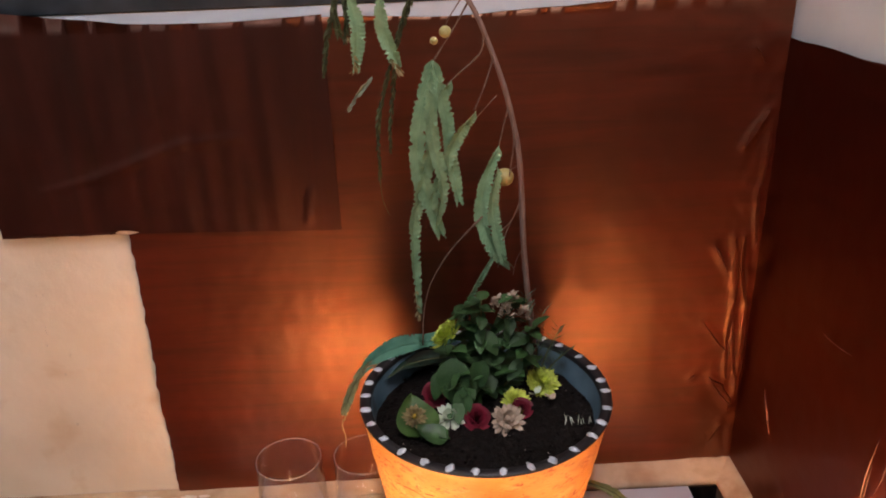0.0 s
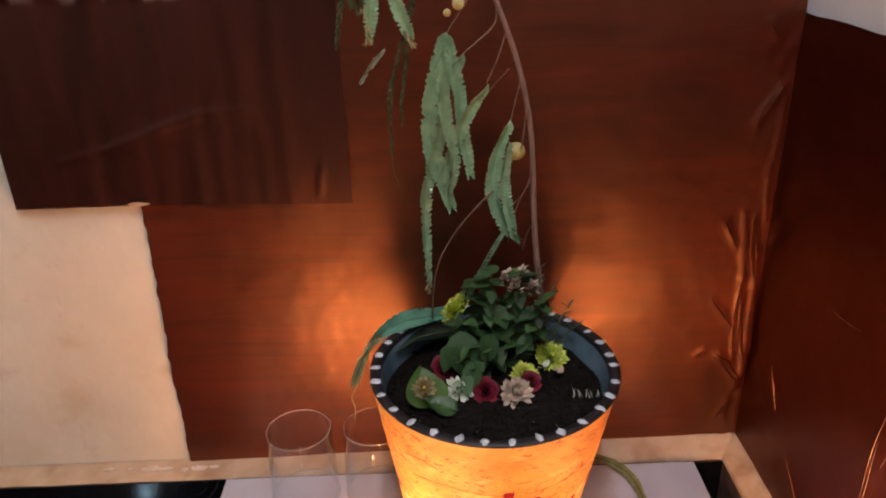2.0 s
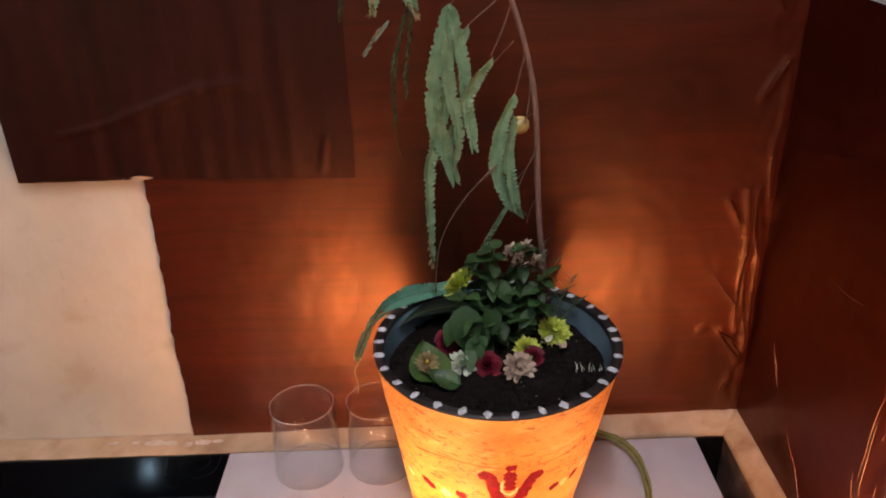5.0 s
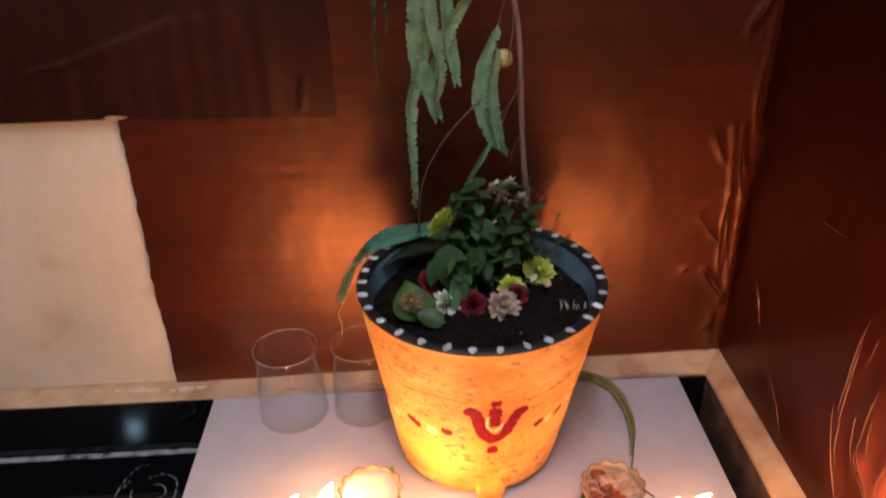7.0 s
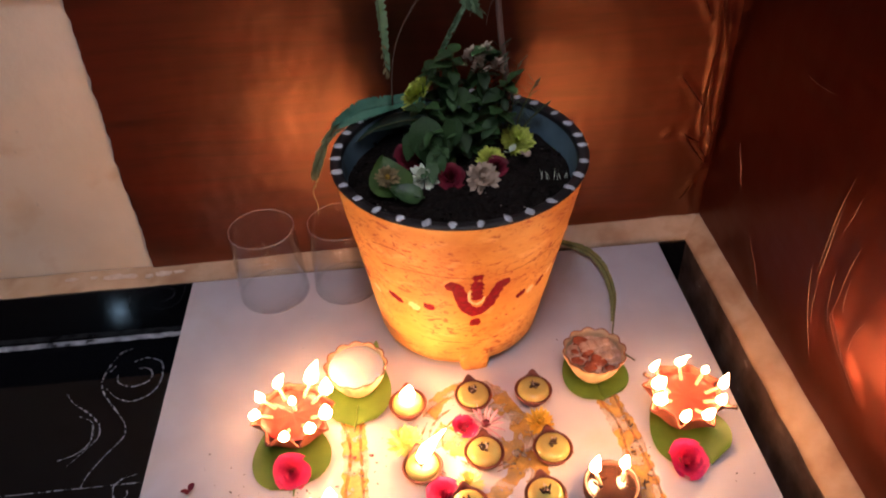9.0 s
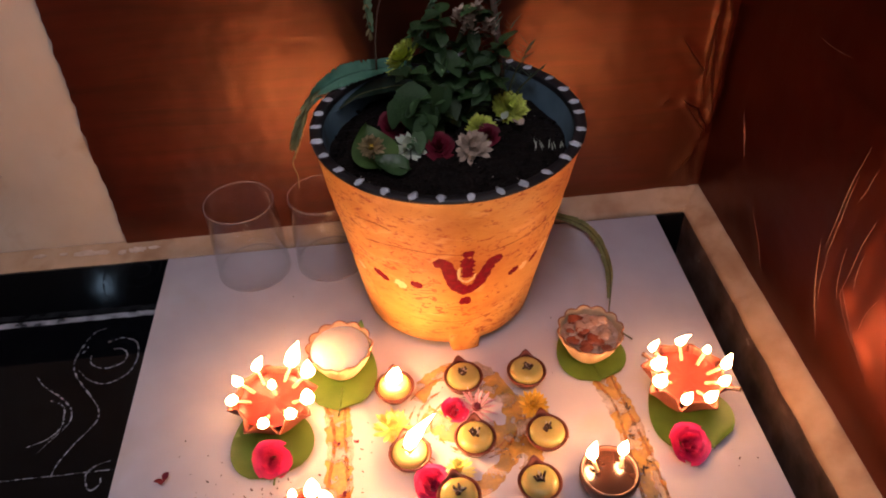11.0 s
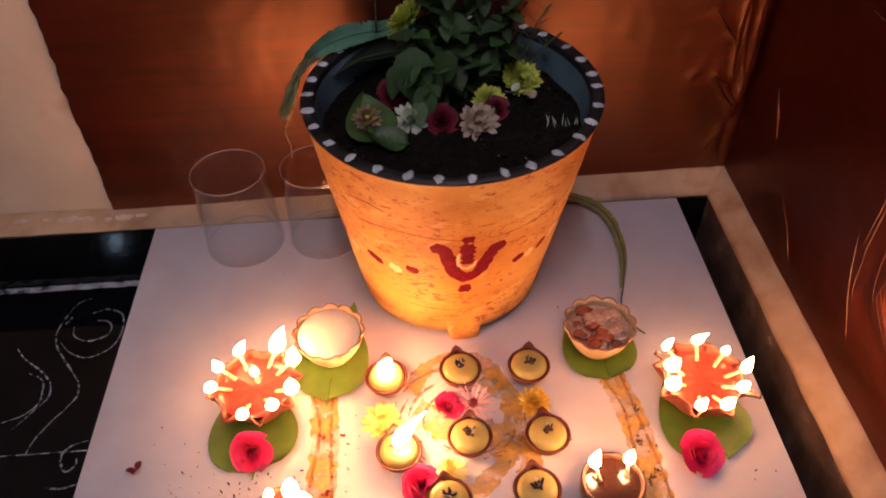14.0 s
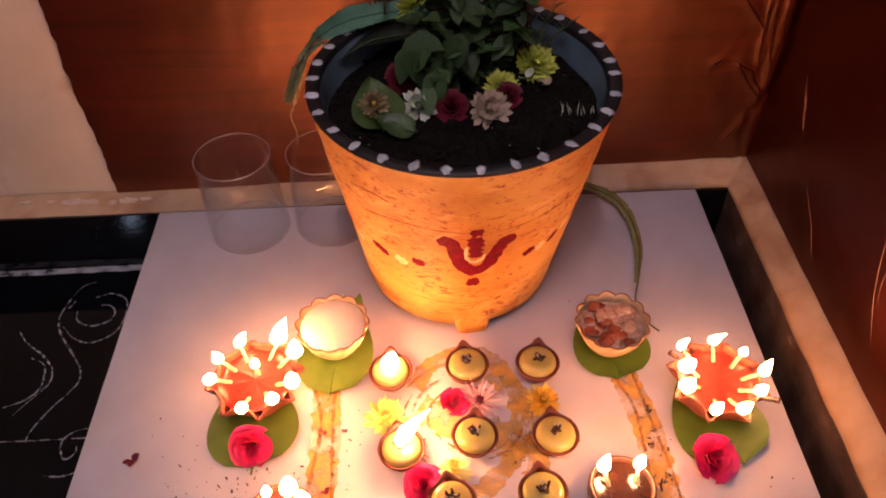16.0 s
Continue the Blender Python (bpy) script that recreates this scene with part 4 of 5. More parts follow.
rng = random.Random(21)
branch = thing("amla_branch", pose(0, 0, 0), "arching brown branch with drooping folded green leaves and round fruit", "branch")
stem_pts = [(0.038, -0.088, 0.215), (0.027, -0.090, 0.331), (0.021, -0.090, 0.381), (0.016, -0.090, 0.447), (0.011, -0.090, 0.544), (-0.003, -0.090, 0.618),
            (-0.025, -0.090, 0.684), (-0.047, -0.090, 0.731), (-0.085, -0.088, 0.775), (-0.14, -0.084, 0.795), (-0.195, -0.08, 0.785)]
part("stem", tube(smooth_path(stem_pts, 60), 0.0042, 0.0024, 8, rag=0.16, rng=rng), "bark", branch)
TWIGS = [
    ([(-0.030, 0.695), (-0.034, 0.673), (-0.058, 0.652), (-0.077, 0.636)], -0.090, 0.0013), ([(-0.019, 0.668), (-0.030, 0.635), (-0.042, 0.608)], -0.090, 0.0013),
    ([(-0.002, 0.612), (-0.008, 0.588), (-0.014, 0.562)], -0.090, 0.0012), ([(0.004, 0.590), (0.004, 0.560), (-0.002, 0.520)], -0.088, 0.0012),
    ([(0.014, 0.500), (0.006, 0.478), (-0.008, 0.445), (-0.016, 0.405)], -0.092, 0.0011), ([(-0.035, 0.478), (-0.062, 0.450), (-0.082, 0.425), (-0.104, 0.385), (-0.113, 0.345), (-0.116, 0.300)], -0.098, 0.0013),
    ([(-0.047, 0.728), (-0.064, 0.700), (-0.089, 0.664)], -0.088, 0.0013), ([(-0.052, 0.735), (-0.066, 0.715), (-0.073, 0.703)], -0.085, 0.0009),
    ([(0.006, 0.578), (0.012, 0.540), (-0.005, 0.527)], -0.080, 0.0009), ([(-0.015, 0.622), (-0.045, 0.590), (-0.066, 0.565)], -0.080, 0.0008),
    ([(-0.130, 0.793), (-0.172, 0.765), (-0.176, 0.736)], -0.090, 0.0012), ([(-0.105, 0.785), (-0.138, 0.760), (-0.143, 0.735)], -0.090, 0.0012),
    ([(-0.160, 0.793), (-0.192, 0.765), (-0.190, 0.735)], -0.086, 0.0012), ([(-0.070, 0.760), (-0.100, 0.752), (-0.106, 0.732)], -0.084, 0.0012),
    ([(0.018, 0.43), (0.008, 0.41), (0.004, 0.39)], -0.085, 0.0008), ([(-0.012, 0.455), (0.001, 0.470), (0.011, 0.487)], -0.094, 0.0008),
]
for pts, y, r in TWIGS:
    part("twig", tube(smooth_path(at_depth(pts, y), 14), r, r * 0.7, 5, rag=0.3, rng=rng), "twig", branch)
FRONDS = [
    ([(-0.089, 0.668), (-0.103, 0.613), (-0.111, 0.549), (-0.098, 0.498), (-0.087, 0.459)], -0.092, -0.010, 0.017, 30, "frond"),
    ([(-0.088, 0.668), (-0.076, 0.605), (-0.072, 0.560), (-0.064, 0.500)], -0.096, -0.004, 0.015, 26, "frond"),
    ([(-0.090, 0.655), (-0.094, 0.582), (-0.108, 0.516), (-0.119, 0.476), (-0.121, 0.420), (-0.120, 0.352)], -0.099, 0.000, 0.0145, 34, "frond"),
    ([(-0.041, 0.610), (-0.063, 0.580), (-0.084, 0.531), (-0.096, 0.496)], -0.103, 0.004, 0.014, 22, "frond"),
    ([(-0.068, 0.644), (-0.076, 0.630), (-0.084, 0.610)], -0.094, 0.0, 0.011, 9, "frond"),
    ([(-0.095, 0.640), (-0.092, 0.580), (-0.083, 0.520), (-0.092, 0.480)], -0.106, -0.004, 0.014, 26, "frond"),
    ([(-0.014, 0.564), (-0.030, 0.521), (-0.035, 0.473), (-0.021, 0.431), (-0.002, 0.411)], -0.092, -0.004, 0.0155, 27, "frond"),
    ([(-0.016, 0.540), (-0.023, 0.485), (-0.010, 0.419)], -0.099, 0.0, 0.0140, 22, "frond"),
    ([(-0.022, 0.426), (-0.036, 0.402), (-0.050, 0.377), (-0.074, 0.326), (-0.085, 0.295)], -0.096, -0.008, 0.011, 22, "frond"),
    ([(-0.176, 0.742), (-0.171, 0.704), (-0.176, 0.662)], -0.092, 0.0, 0.015, 16, "frond"),
    ([(-0.144, 0.740), (-0.142, 0.703), (-0.128, 0.665)], -0.092, 0.0, 0.014, 15, "frond"),
    ([(-0.188, 0.745), (-0.204, 0.701), (-0.213, 0.655)], -0.080, 0.0, 0.011, 22, "frond_dark"),
    ([(-0.193, 0.745), (-0.195, 0.720), (-0.192, 0.700)], -0.084, 0.0, 0.013, 12, "frond_dark"),
    ([(-0.186, 0.745), (-0.182, 0.720), (-0.186, 0.690)], -0.078, 0.0, 0.011, 14, "frond_dark"),
    ([(-0.105, 0.740), (-0.130, 0.680), (-0.155, 0.597), (-0.158, 0.520)], -0.074, 0.0, 0.010, 40, "frond_dark"),
    ([(-0.110, 0.740), (-0.126, 0.690), (-0.140, 0.600), (-0.143, 0.560)], -0.078, 0.0, 0.009, 34, "frond_dark"),
    ([(-0.158, 0.650), (-0.175, 0.632), (-0.190, 0.612)], -0.080, 0.0, 0.006, 7, "frond"),
]
for pts, y, dy, w, k, m in FRONDS:
    path = smooth_path(at_depth(pts, y, dy), 20)
    if w == 0.011 and len(pts) == 5:
        fr = part("frond", strip_frond(path, w * 0.85, 26, rng, rag=2.4), m, branch, "narrow feathery leaf", smooth=False)
    elif w == 0.006:
        fr = part("frond", strip_frond(path, w, 5, rng, rag=2.2), "frond_pale", branch, "shrivelled pale leaf", smooth=False)
    elif m == "frond":
        fr = part("frond", strip_frond(path, w * 1.18, int(k * 1.15), rng), m, branch, smooth=False)
    else:
        fr = part("frond", frond_mesh(path, w * 1.0, int(k * 2.4), rng, 0.98), m, branch, "drooping dark leaf")
    part("rachis", tube(path, 0.0005, 0.0003, 5), "frond" if m == "frond" else "stalk", fr)
for pts, y in (([(-0.182, 0.700), (-0.175, 0.668), (-0.179, 0.658)], -0.094), ([(-0.137, 0.672), (-0.129, 0.662), (-0.126, 0.655)], -0.094), ([(-0.121, 0.385), (-0.120, 0.352), (-0.119, 0.342)], -0.101)):
    path = smooth_path(at_depth(pts, y), 8)
    part("dry_tip", frond_mesh(path, 0.009, 7, rng, 0.9), "frond_dry", branch, "withered brown leaf tip")
part("drooping_strand", tube(smooth_path(at_depth([(-0.158, 0.528), (-0.157, 0.500), (-0.152, 0.482), (-0.149, 0.476)], -0.074), 10), 0.0006, 0.0003, 4), "stalk", branch)
for x, y, z, r in ((-0.073, -0.085, 0.697, 0.0072), (-0.006, -0.079, 0.521, 0.0116), (-0.086, -0.087, 0.688, 0.0046)):
    bm = bmesh.new()
    bmesh.ops.create_uvsphere(bm, u_segments=24, v_segments=14, radius=r)
    for v in bm.verts:
        a = math.atan2(v.co.y, v.co.x)
        k = 1 - 0.03 * abs(math.cos(3 * a)) * (1 - abs(v.co.z) / r)
        v.co = Vector((x + v.co.x * k, y + v.co.y * k, z + v.co.z * 0.93))
    part("fruit", bm, "fruit", branch, "small pale yellow-green fruit")

# leaf trails over the back and side of the rim
trail = thing("rim_frond", pose(0, 0, 0), "long green folded leaf lying over the pot rim", "leaf")
path = smooth_path([(-0.070, -0.040, 0.268), (-0.095, -0.045, 0.275), (-0.150, -0.060, 0.2765), (-0.188, -0.086, 0.271), (-0.208, -0.117, 0.256), (-0.220, -0.142, 0.236)], 26)
part("leaf_blade", strip_frond(path[:18], 0.023, 40, rng, Vector((0, -0.8, 1)), 0.55), "rim_leaf", trail)
part("leaf_tip", frond_mesh(path[15:], 0.019, 34, rng, 1.0, Vector((0, -0.3, 1))), "olive", trail, "withered olive tip")
part("rachis", tube(path, 0.0009, 0.0006, 5), "rim_leaf", trail)
trail = thing("inner_leaf", pose(0, 0, 0), "dark blue-green folded leaf resting inside the pot rim", "leaf")
path = smooth_path([(-0.060, -0.050, 0.250), (-0.100, -0.058, 0.254), (-0.140, -0.072, 0.254), (-0.165, -0.095, 0.250)], 20)
part("leaf_blade", strip_frond(path, 0.038, 14, rng, Vector((0, -0.7, 1)), 0.15), "dark_leaf", trail)
part("rachis", tube(path, 0.0010, 0.0006, 5), "stalk", trail)
trail = thing("hanging_strand", pose(0, 0, 0), "thin withered leaf strand hanging beside the pot", "leaf")
path = smooth_path([(-0.180, -0.090, 0.2685), (-0.196, -0.098, 0.266), (-0.214, -0.100, 0.225), (-0.225, -0.100, 0.198), (-0.2325, -0.100, 0.180), (-0.2295, -0.100, 0.160), (-0.231, -0.100, 0.142)], 26)
part("leaf_blade", frond_mesh(path[3:16], 0.009, 18, rng, 1.05), "frond_dry", trail)
part("rachis", tube(path, 0.0010, 0.0008, 5), "frond_dry", trail)

# ---- tulsi plant ----
tulsi = thing("tulsi_plant", pose(0, 0, 0), "leafy green basil plant growing in the pot", "plant")
rng = random.Random(5)
LEAVES = []
for k in range(4):
    bm = bmesh.new()
    steps = 7
    rows = []
    for i in range(steps + 1):
        u = i / steps
        w = (0.29 + 0.03 * k) * math.sin(math.pi * (0.03 + 0.95 * u ** 0.80)) ** 0.75
        bend = -(0.10 + 0.06 * k) * u * u
        ripple = 0.018 * math.sin(u * 14 + k)
        rows.append([bm.verts.new((sx * w, u, bend + 0.10 * abs(sx) * w * 2 + ripple * abs(sx))) for sx in (-1, -0.5, 0, 0.5, 1)])
    for a, b in zip(rows, rows[1:]):
        for j in range(4):
            bm.faces.new((a[j], a[j + 1], b[j + 1], b[j]))
    LEAVES.append(mesh_of(bm, "tulsi"))
STEMS = [[(-0.036, -0.108, 0.215), (-0.040, -0.112, 0.30), (-0.040, -0.116, 0.372)], [(-0.030, -0.104, 0.215), (-0.012, -0.104, 0.29), (0.000, -0.106, 0.372)],
         [(-0.040, -0.112, 0.215), (-0.066, -0.122, 0.27), (-0.078, -0.134, 0.318)], [(-0.032, -0.112, 0.215), (0.006, -0.118, 0.27), (0.026, -0.116, 0.330)],
         [(-0.042, -0.118, 0.215), (-0.060, -0.138, 0.262), (-0.072, -0.152, 0.290)], [(-0.034, -0.104, 0.215), (-0.050, -0.090, 0.28), (-0.060, -0.085, 0.35)]]
for si, pts in enumerate(STEMS):
    path = smooth_path(pts, 18)
    part("stem", tube(path, 0.0021, 0.0010, 6, rag=0.2, rng=rng), "stalk", tulsi)
    for j in range(4, 19, 1):
        p = path[j]
        u = j / 18
        for q in range(2):
            az = radians(j * 97 + q * 180 + rng.uniform(-40, 40))
            size = rng.uniform(0.024, 0.042) * (1.1 - 0.40 * u)
            lf = new("leaf", LEAVES[rng.randrange(4)])
            lf.parent = tulsi
            lf.matrix_basis = Matrix.Translation(p) @ Matrix.Rotation(az, 4, "Z") @ Matrix.Rotation(radians(rng.uniform(-35, 38)), 4, "X") @ Matrix.Rotation(radians(rng.uniform(-25, 25)), 4, "Y") @ Matrix.Diagonal((size * 0.95, size, size, 1))
for p, size, az, tilt in (((-0.078, -0.142, 0.305), 0.056, 175, -58), ((-0.070, -0.150, 0.290), 0.056, 190, -68), ((-0.066, -0.160, 0.272), 0.040, 165, -60), ((-0.052, -0.145, 0.300), 0.040, 210, -66),
                          ((-0.040, -0.140, 0.298), 0.036, 150, -55), ((-0.090, -0.140, 0.285), 0.038, 130, -50), ((-0.075, -0.165, 0.256), 0.030, 180, -30)):
    lf = new("leaf", LEAVES[int(az) % 4])
    lf.parent = tulsi
    lf.matrix_basis = Matrix.Translation(p) @ Matrix.Rotation(radians(az), 4, "Z") @ Matrix.Rotation(radians(tilt), 4, "X") @ Matrix.Diagonal((size, size, size, 1))
# seed spikes
for x, y, z, h in ((-0.018, -0.112, 0.352, 0.020), (0.000, -0.110, 0.356, 0.020), (-0.008, -0.118, 0.346, 0.018), (0.014, -0.114, 0.338, 0.018)):
    bm = bmesh.new()
    for i in range(34):
        a, u = rng.uniform(0, 6.28), rng.random()
        c = Vector((x + math.cos(a) * 0.0055 * (1.1 - u), y + math.sin(a) * 0.0055 * (1.1 - u), z + u * h))
        lens_leaf(bm, c, Vector((math.cos(a), math.sin(a), 0.7)), Vector((-math.sin(a), math.cos(a), 0)), rng.uniform(0.006, 0.010), 0.0055, 0.4, 0, 3)
    part("seed_spike", bm, "mauve", tulsi, "faded pinkish seed spike")

sprig = thing("grass_sprig", pose(0.030, -0.100, 0.228), "feathery grey-green sprig stuck in the soil", "sprig")
for dx, h in ((-0.034, 0.135), (-0.012, 0.142), (0.010, 0.118), (0.032, 0.092), (0.046, 0.060)):
    path = smooth_path([(dx * 0.1, 0, -0.01), (dx * 0.45, -0.002, h * 0.5), (dx, -0.006, h)], 22)
    st = part("stalk", tube(path, 0.0012, 0.0005, 5), "stalk", sprig)
    bm = bmesh.new()
    for i in range(5, 23):
        for side in (-1, 1):
            a = rng.uniform(-0.7, 0.7) + (math.pi if side < 0 else 0)
            d = Vector((math.cos(a), math.sin(a) * 0.6, rng.uniform(0.35, 1.0)))
            lens_leaf(bm, path[i], d, Vector((-math.sin(a), math.cos(a), 0.2)), rng.uniform(0.010, 0.019), 0.0019, 0.2, 0.15, 3)
    part("needles", bm, "sprig_leaf", st)


# ---- flowers ----
def mum(at, r, petal, label, rng, layers=6, count=34, heart=None, width=0.26, cup=1.05):
    """A chrysanthemum: rings of narrow petals about a heart."""
    f = thing("chrysanthemum", at, label, "flower")
    bm = bmesh.new()
    for L in range(layers):
        n = count - 3 * L
        for i in range(n):
            a = 2 * math.pi * (i + 0.5 * (L % 2)) / n + rng.uniform(-0.12, 0.12)
            lift = 0.10 + cup * L / max(1, layers - 1) + rng.uniform(-0.10, 0.10)
            d = Vector((math.cos(a) * math.cos(lift), math.sin(a) * math.cos(lift), math.sin(lift)))
            s = Vector((-math.sin(a), math.cos(a), 0))
            ln = r * (1.0 - 0.12 * L) * rng.uniform(0.82, 1.08)
            lens_leaf(bm, Vector((math.cos(a), math.sin(a), 0)) * r * 0.08 + Vector((0, 0, 0.0012 * L + 0.002)), d, s, ln, r * width, -0.35, rng.uniform(0.0, 0.20), 5, 1.9)
    part("petals", bm, petal, f)
    bm = bmesh.new()
    bmesh.ops.create_icosphere(bm, subdivisions=2, radius=r * 0.24)
    for v in bm.verts:
        v.co = Vector((v.co.x, v.co.y, v.co.z * 0.6 + r * 0.30)) * (1 + 0.08 * noise.noise(v.co * 900))
    part("heart", bm, heart or petal, f)
    return f


def rose(at, r, petal, label, rng, whorls=5, name="rose", stalk=None):
    """A rose head: cupped petals in a spiral, tight at the heart."""
    f = thing(name, at, label, "flower")
    bm = bmesh.new()
    n = whorls * 4
    for i in range(n):
        u = i / n
        a = i * 2.4 + rng.uniform(-0.15, 0.15)
        rad = r * (0.05 + 0.66 * u)
        h = r * (1.15 - 0.42 * u)
        span = 1.25 - 0.25 * u
        rows = []
        for j in range(5):
            v = j / 4
            row = []
            for k in range(7):
                t = (k / 6 - 0.5) * 2
                aa = a + t * span * (0.75 + 0.25 * v)
                out = rad * (0.55 + 0.45 * v ** 0.6) + r * (0.05 + 0.38 * u) * v ** 3 + 0.04 * r * math.sin(5 * t + i)
                z = h * v * (1 - 0.13 * t * t) - r * 0.16 * u * max(0, v - 0.7) * 3
                row.append(bm.verts.new((out * math.cos(aa), out * math.sin(aa), z)))
            rows.append(row)
        for p, q in zip(rows, rows[1:]):
            for k in range(6):
                bm.faces.new((p[k], p[k + 1], q[k + 1], q[k]))
    part("petals", bm, petal, f)
    if stalk:
        part("stalk", tube(smooth_path(stalk, 8), 0.0016, 0.0012, 6), "stalk", f)
    return f


def petal_scrap(x, y, z, size, petal, label, rng, name="petal"):
    bm = bmesh.new()
    for i in range(3):
        a = rng.uniform(0, 6.28)
        lens_leaf(bm, Vector((0, 0, 0.0006 + 0.001 * i)), Vector((math.cos(a), math.sin(a), 0.25)), Vector((-math.sin(a), math.cos(a), 0.2)), size, size * 0.8, 0.4, 0.3, 5, 0.8)
    ob = part(name, bm, petal, at=pose(x, y, z))
    return tagged(ob, label, "petal")


def betel(at, length, width, label, rng, stalk=0.018, leaf="betel"):
    """A heart-shaped leaf with midrib and veins; its tip points to +y."""
    f = thing("betel_leaf", at, label, "leaf")
    bm = bmesh.new()
    rows = []
    n, m = 18, 12
    for i in range(n + 1):
        u = i / n
        half = width * 0.5 * (math.sin(math.pi * u ** 0.62) ** 0.75 if 0 < u < 1 else 0.0)
        row = []
        for k in range(m + 1):
            s = 2 * k / m - 1
            notch = 0.10 * length * (1 - u) ** 3 * (1 - (1 - abs(s)) ** 2)
            y = (u - 0.5) * length - notch
            vein = 0.0007 * math.cos((u * 5 - abs(s) * 1.3) * 6.28) * (1 - abs(s))
            z = 0.0012 + 0.0055 * abs(s) ** 2.2 * (0.6 + 0.4 * math.sin(3 * u + s)) + vein + 0.010 * max(0, u - 0.75) * 2
            row.append(bm.verts.new((s * half, y, z)))
        rows.append(row)
    for a, b in zip(rows, rows[1:]):
        for k in range(m):
            bm.faces.new((a[k], a[k + 1], b[k + 1], b[k]))
    bmesh.ops.remove_doubles(bm, verts=bm.verts[:], dist=1e-6)
    part("blade", bm, leaf, f)
    part("stalk", tube(smooth_path([(0, -0.32 * length, 0.0022), (0, -0.5 * length, 0.002), (rng.uniform(-0.003, 0.003), -0.5 * length - stalk, 0.0015)], 8), 0.0012, 0.0010, 6), leaf, f)
    return f


# in the pot
S = SOIL_Z
rng = random.Random(12)
mum(pose(0.040, -0.107, S + 0.010, 34, 10, 0), 0.0235, "yellow", "bright yellow-green chrysanthemum on the soil", rng)
mum(pose(0.000, -0.147, S + 0.008, 30, 0, 40), 0.0200, "yellow", "yellow chrysanthemum lying on the soil", rng)
mum(pose(-0.015, -0.184, S + 0.010, 38, 0, 10), 0.0215, "mauve", "faded beige-mauve chrysanthemum on the soil", rng, layers=3, count=16, width=0.34)
mum(pose(-0.085, -0.172, S + 0.008, 34, -8, 0), 0.0195, "white_petal", "pale greenish white chrysanthemum on the soil", rng, layers=2, count=13, width=0.36, heart="tulsi")
mum(pose(-0.080, -0.100, S + 0.084, -14, -42, 10), 0.0260, "yellow", "yellow chrysanthemum tucked among the leaves", rng)
rose(pose(-0.052, -0.172, S + 0.003, 30, 0, 0), 0.0185, "crimson", "dark crimson flower head on the soil", rng, 4)
rose(pose(-0.103, -0.125, S + 0.008, 34, 0, 0), 0.0180, "crimson", "dark crimson flower head on the soil", rng, 4)
rose(pose(0.006, -0.162, S + 0.006, 34, 0, 0), 0.0150, "crimson", "small crimson flower head on the soil", rng, 3)
betel(pose(-0.128, -0.172, S + 0.014, 16, 0, 12), 0.058, 0.054, "green heart-shaped leaf curled on the soil", rng, 0.008, "pot_leaf")
betel(pose(-0.112, -0.205, S + 0.010, 12, -14, 70), 0.040, 0.028, "small dark leaf on the soil", rng, 0.006, "tulsi")
mum(pose(-0.129, -0.186, S + 0.022, 30, 0, 0), 0.0155, "frond_dry", "small wilted ochre flower on a leaf", rng, layers=3, count=18, heart="gold")
petal_scrap(0.028, -0.130, S + 0.008, 0.012, "white_petal", "pale green petal on the soil", rng)
petal_scrap(0.047, -0.140, S + 0.006, 0.010, "mauve", "withered petal on the soil", rng)
bm = bmesh.new()
for i in range(9):
    x = 0.056 + 0.0042 * i + rng.uniform(-0.001, 0.001)
    p = Vector((x, -0.190 + rng.uniform(-0.004, 0.004), S + 0.004))
    lens_leaf(bm, p, Vector((rng.uniform(-0.4, 0.4), 0.7, 0.8)), Vector((1, 0, 0)), rng.uniform(0.008, 0.017), 0.0009, 0.2, 0.1, 3)
tagged(part("white_straws", bm, "white_petal"), "a few thin white straws lying on the soil", "straw", kind="stuff")


# ---- lamps and offerings on the board ----
def flame_bm(h, r, lean=(0.0, 0.0)):
    bm = bmesh.new()
    prof = [(0.10, 0.0), (0.55, 0.07), (0.92, 0.20), (1.0, 0.32), (0.85, 0.50), (0.55, 0.72), (0.22, 0.90), (0.02, 1.0)]
    n = 10
    rings = []
    twist = 40 * (h + r)
    for k, z in prof:
        k *= 1 + 0.22 * noise.noise(Vector((z * 3.0, twist * 9, 0)))
        rings.append([bm.verts.new((k * r * math.cos(6.2832 * i / n) + lean[0] * h * z * z, k * r * math.sin(6.2832 * i / n) + lean[1] * h * z * z, z * h)) for i in range(n)])
    for a, b in zip(rings, rings[1:]):
        for i in range(n):
            bm.faces.new((a[i], a[(i + 1) % n], b[(i + 1) % n], b[i]))
    bm.faces.new(rings[0][::-1])
    bm.faces.new(rings[-1])
    return bm


def wick_with_flame(parent, foot, tip, h, r, rng, lean=(0.0, 0.0), fire="flame"):
    """A cotton wick from the wax to its charred tip, and the flame on it."""
    foot, tip = Vector(foot), Vector(tip)
    mid = foot.lerp(tip, 0.5) + Vector((0, 0, 0.002))
    path = smooth_path([foot, mid, tip], 8)
    w = part("wick", tube(path[:7], 0.0023, 0.0019, 6, rag=0.25, rng=rng), "wick", parent)
    part("charred_tip", tube(path[6:], 0.0019, 0.0013, 6, rag=0.3, rng=rng), "char", w)
    part("flame", flame_bm(h, r, lean), fire, parent, "bright yellow flame", at=Matrix.Translation(tip + Vector((0, 0, -0.001))))


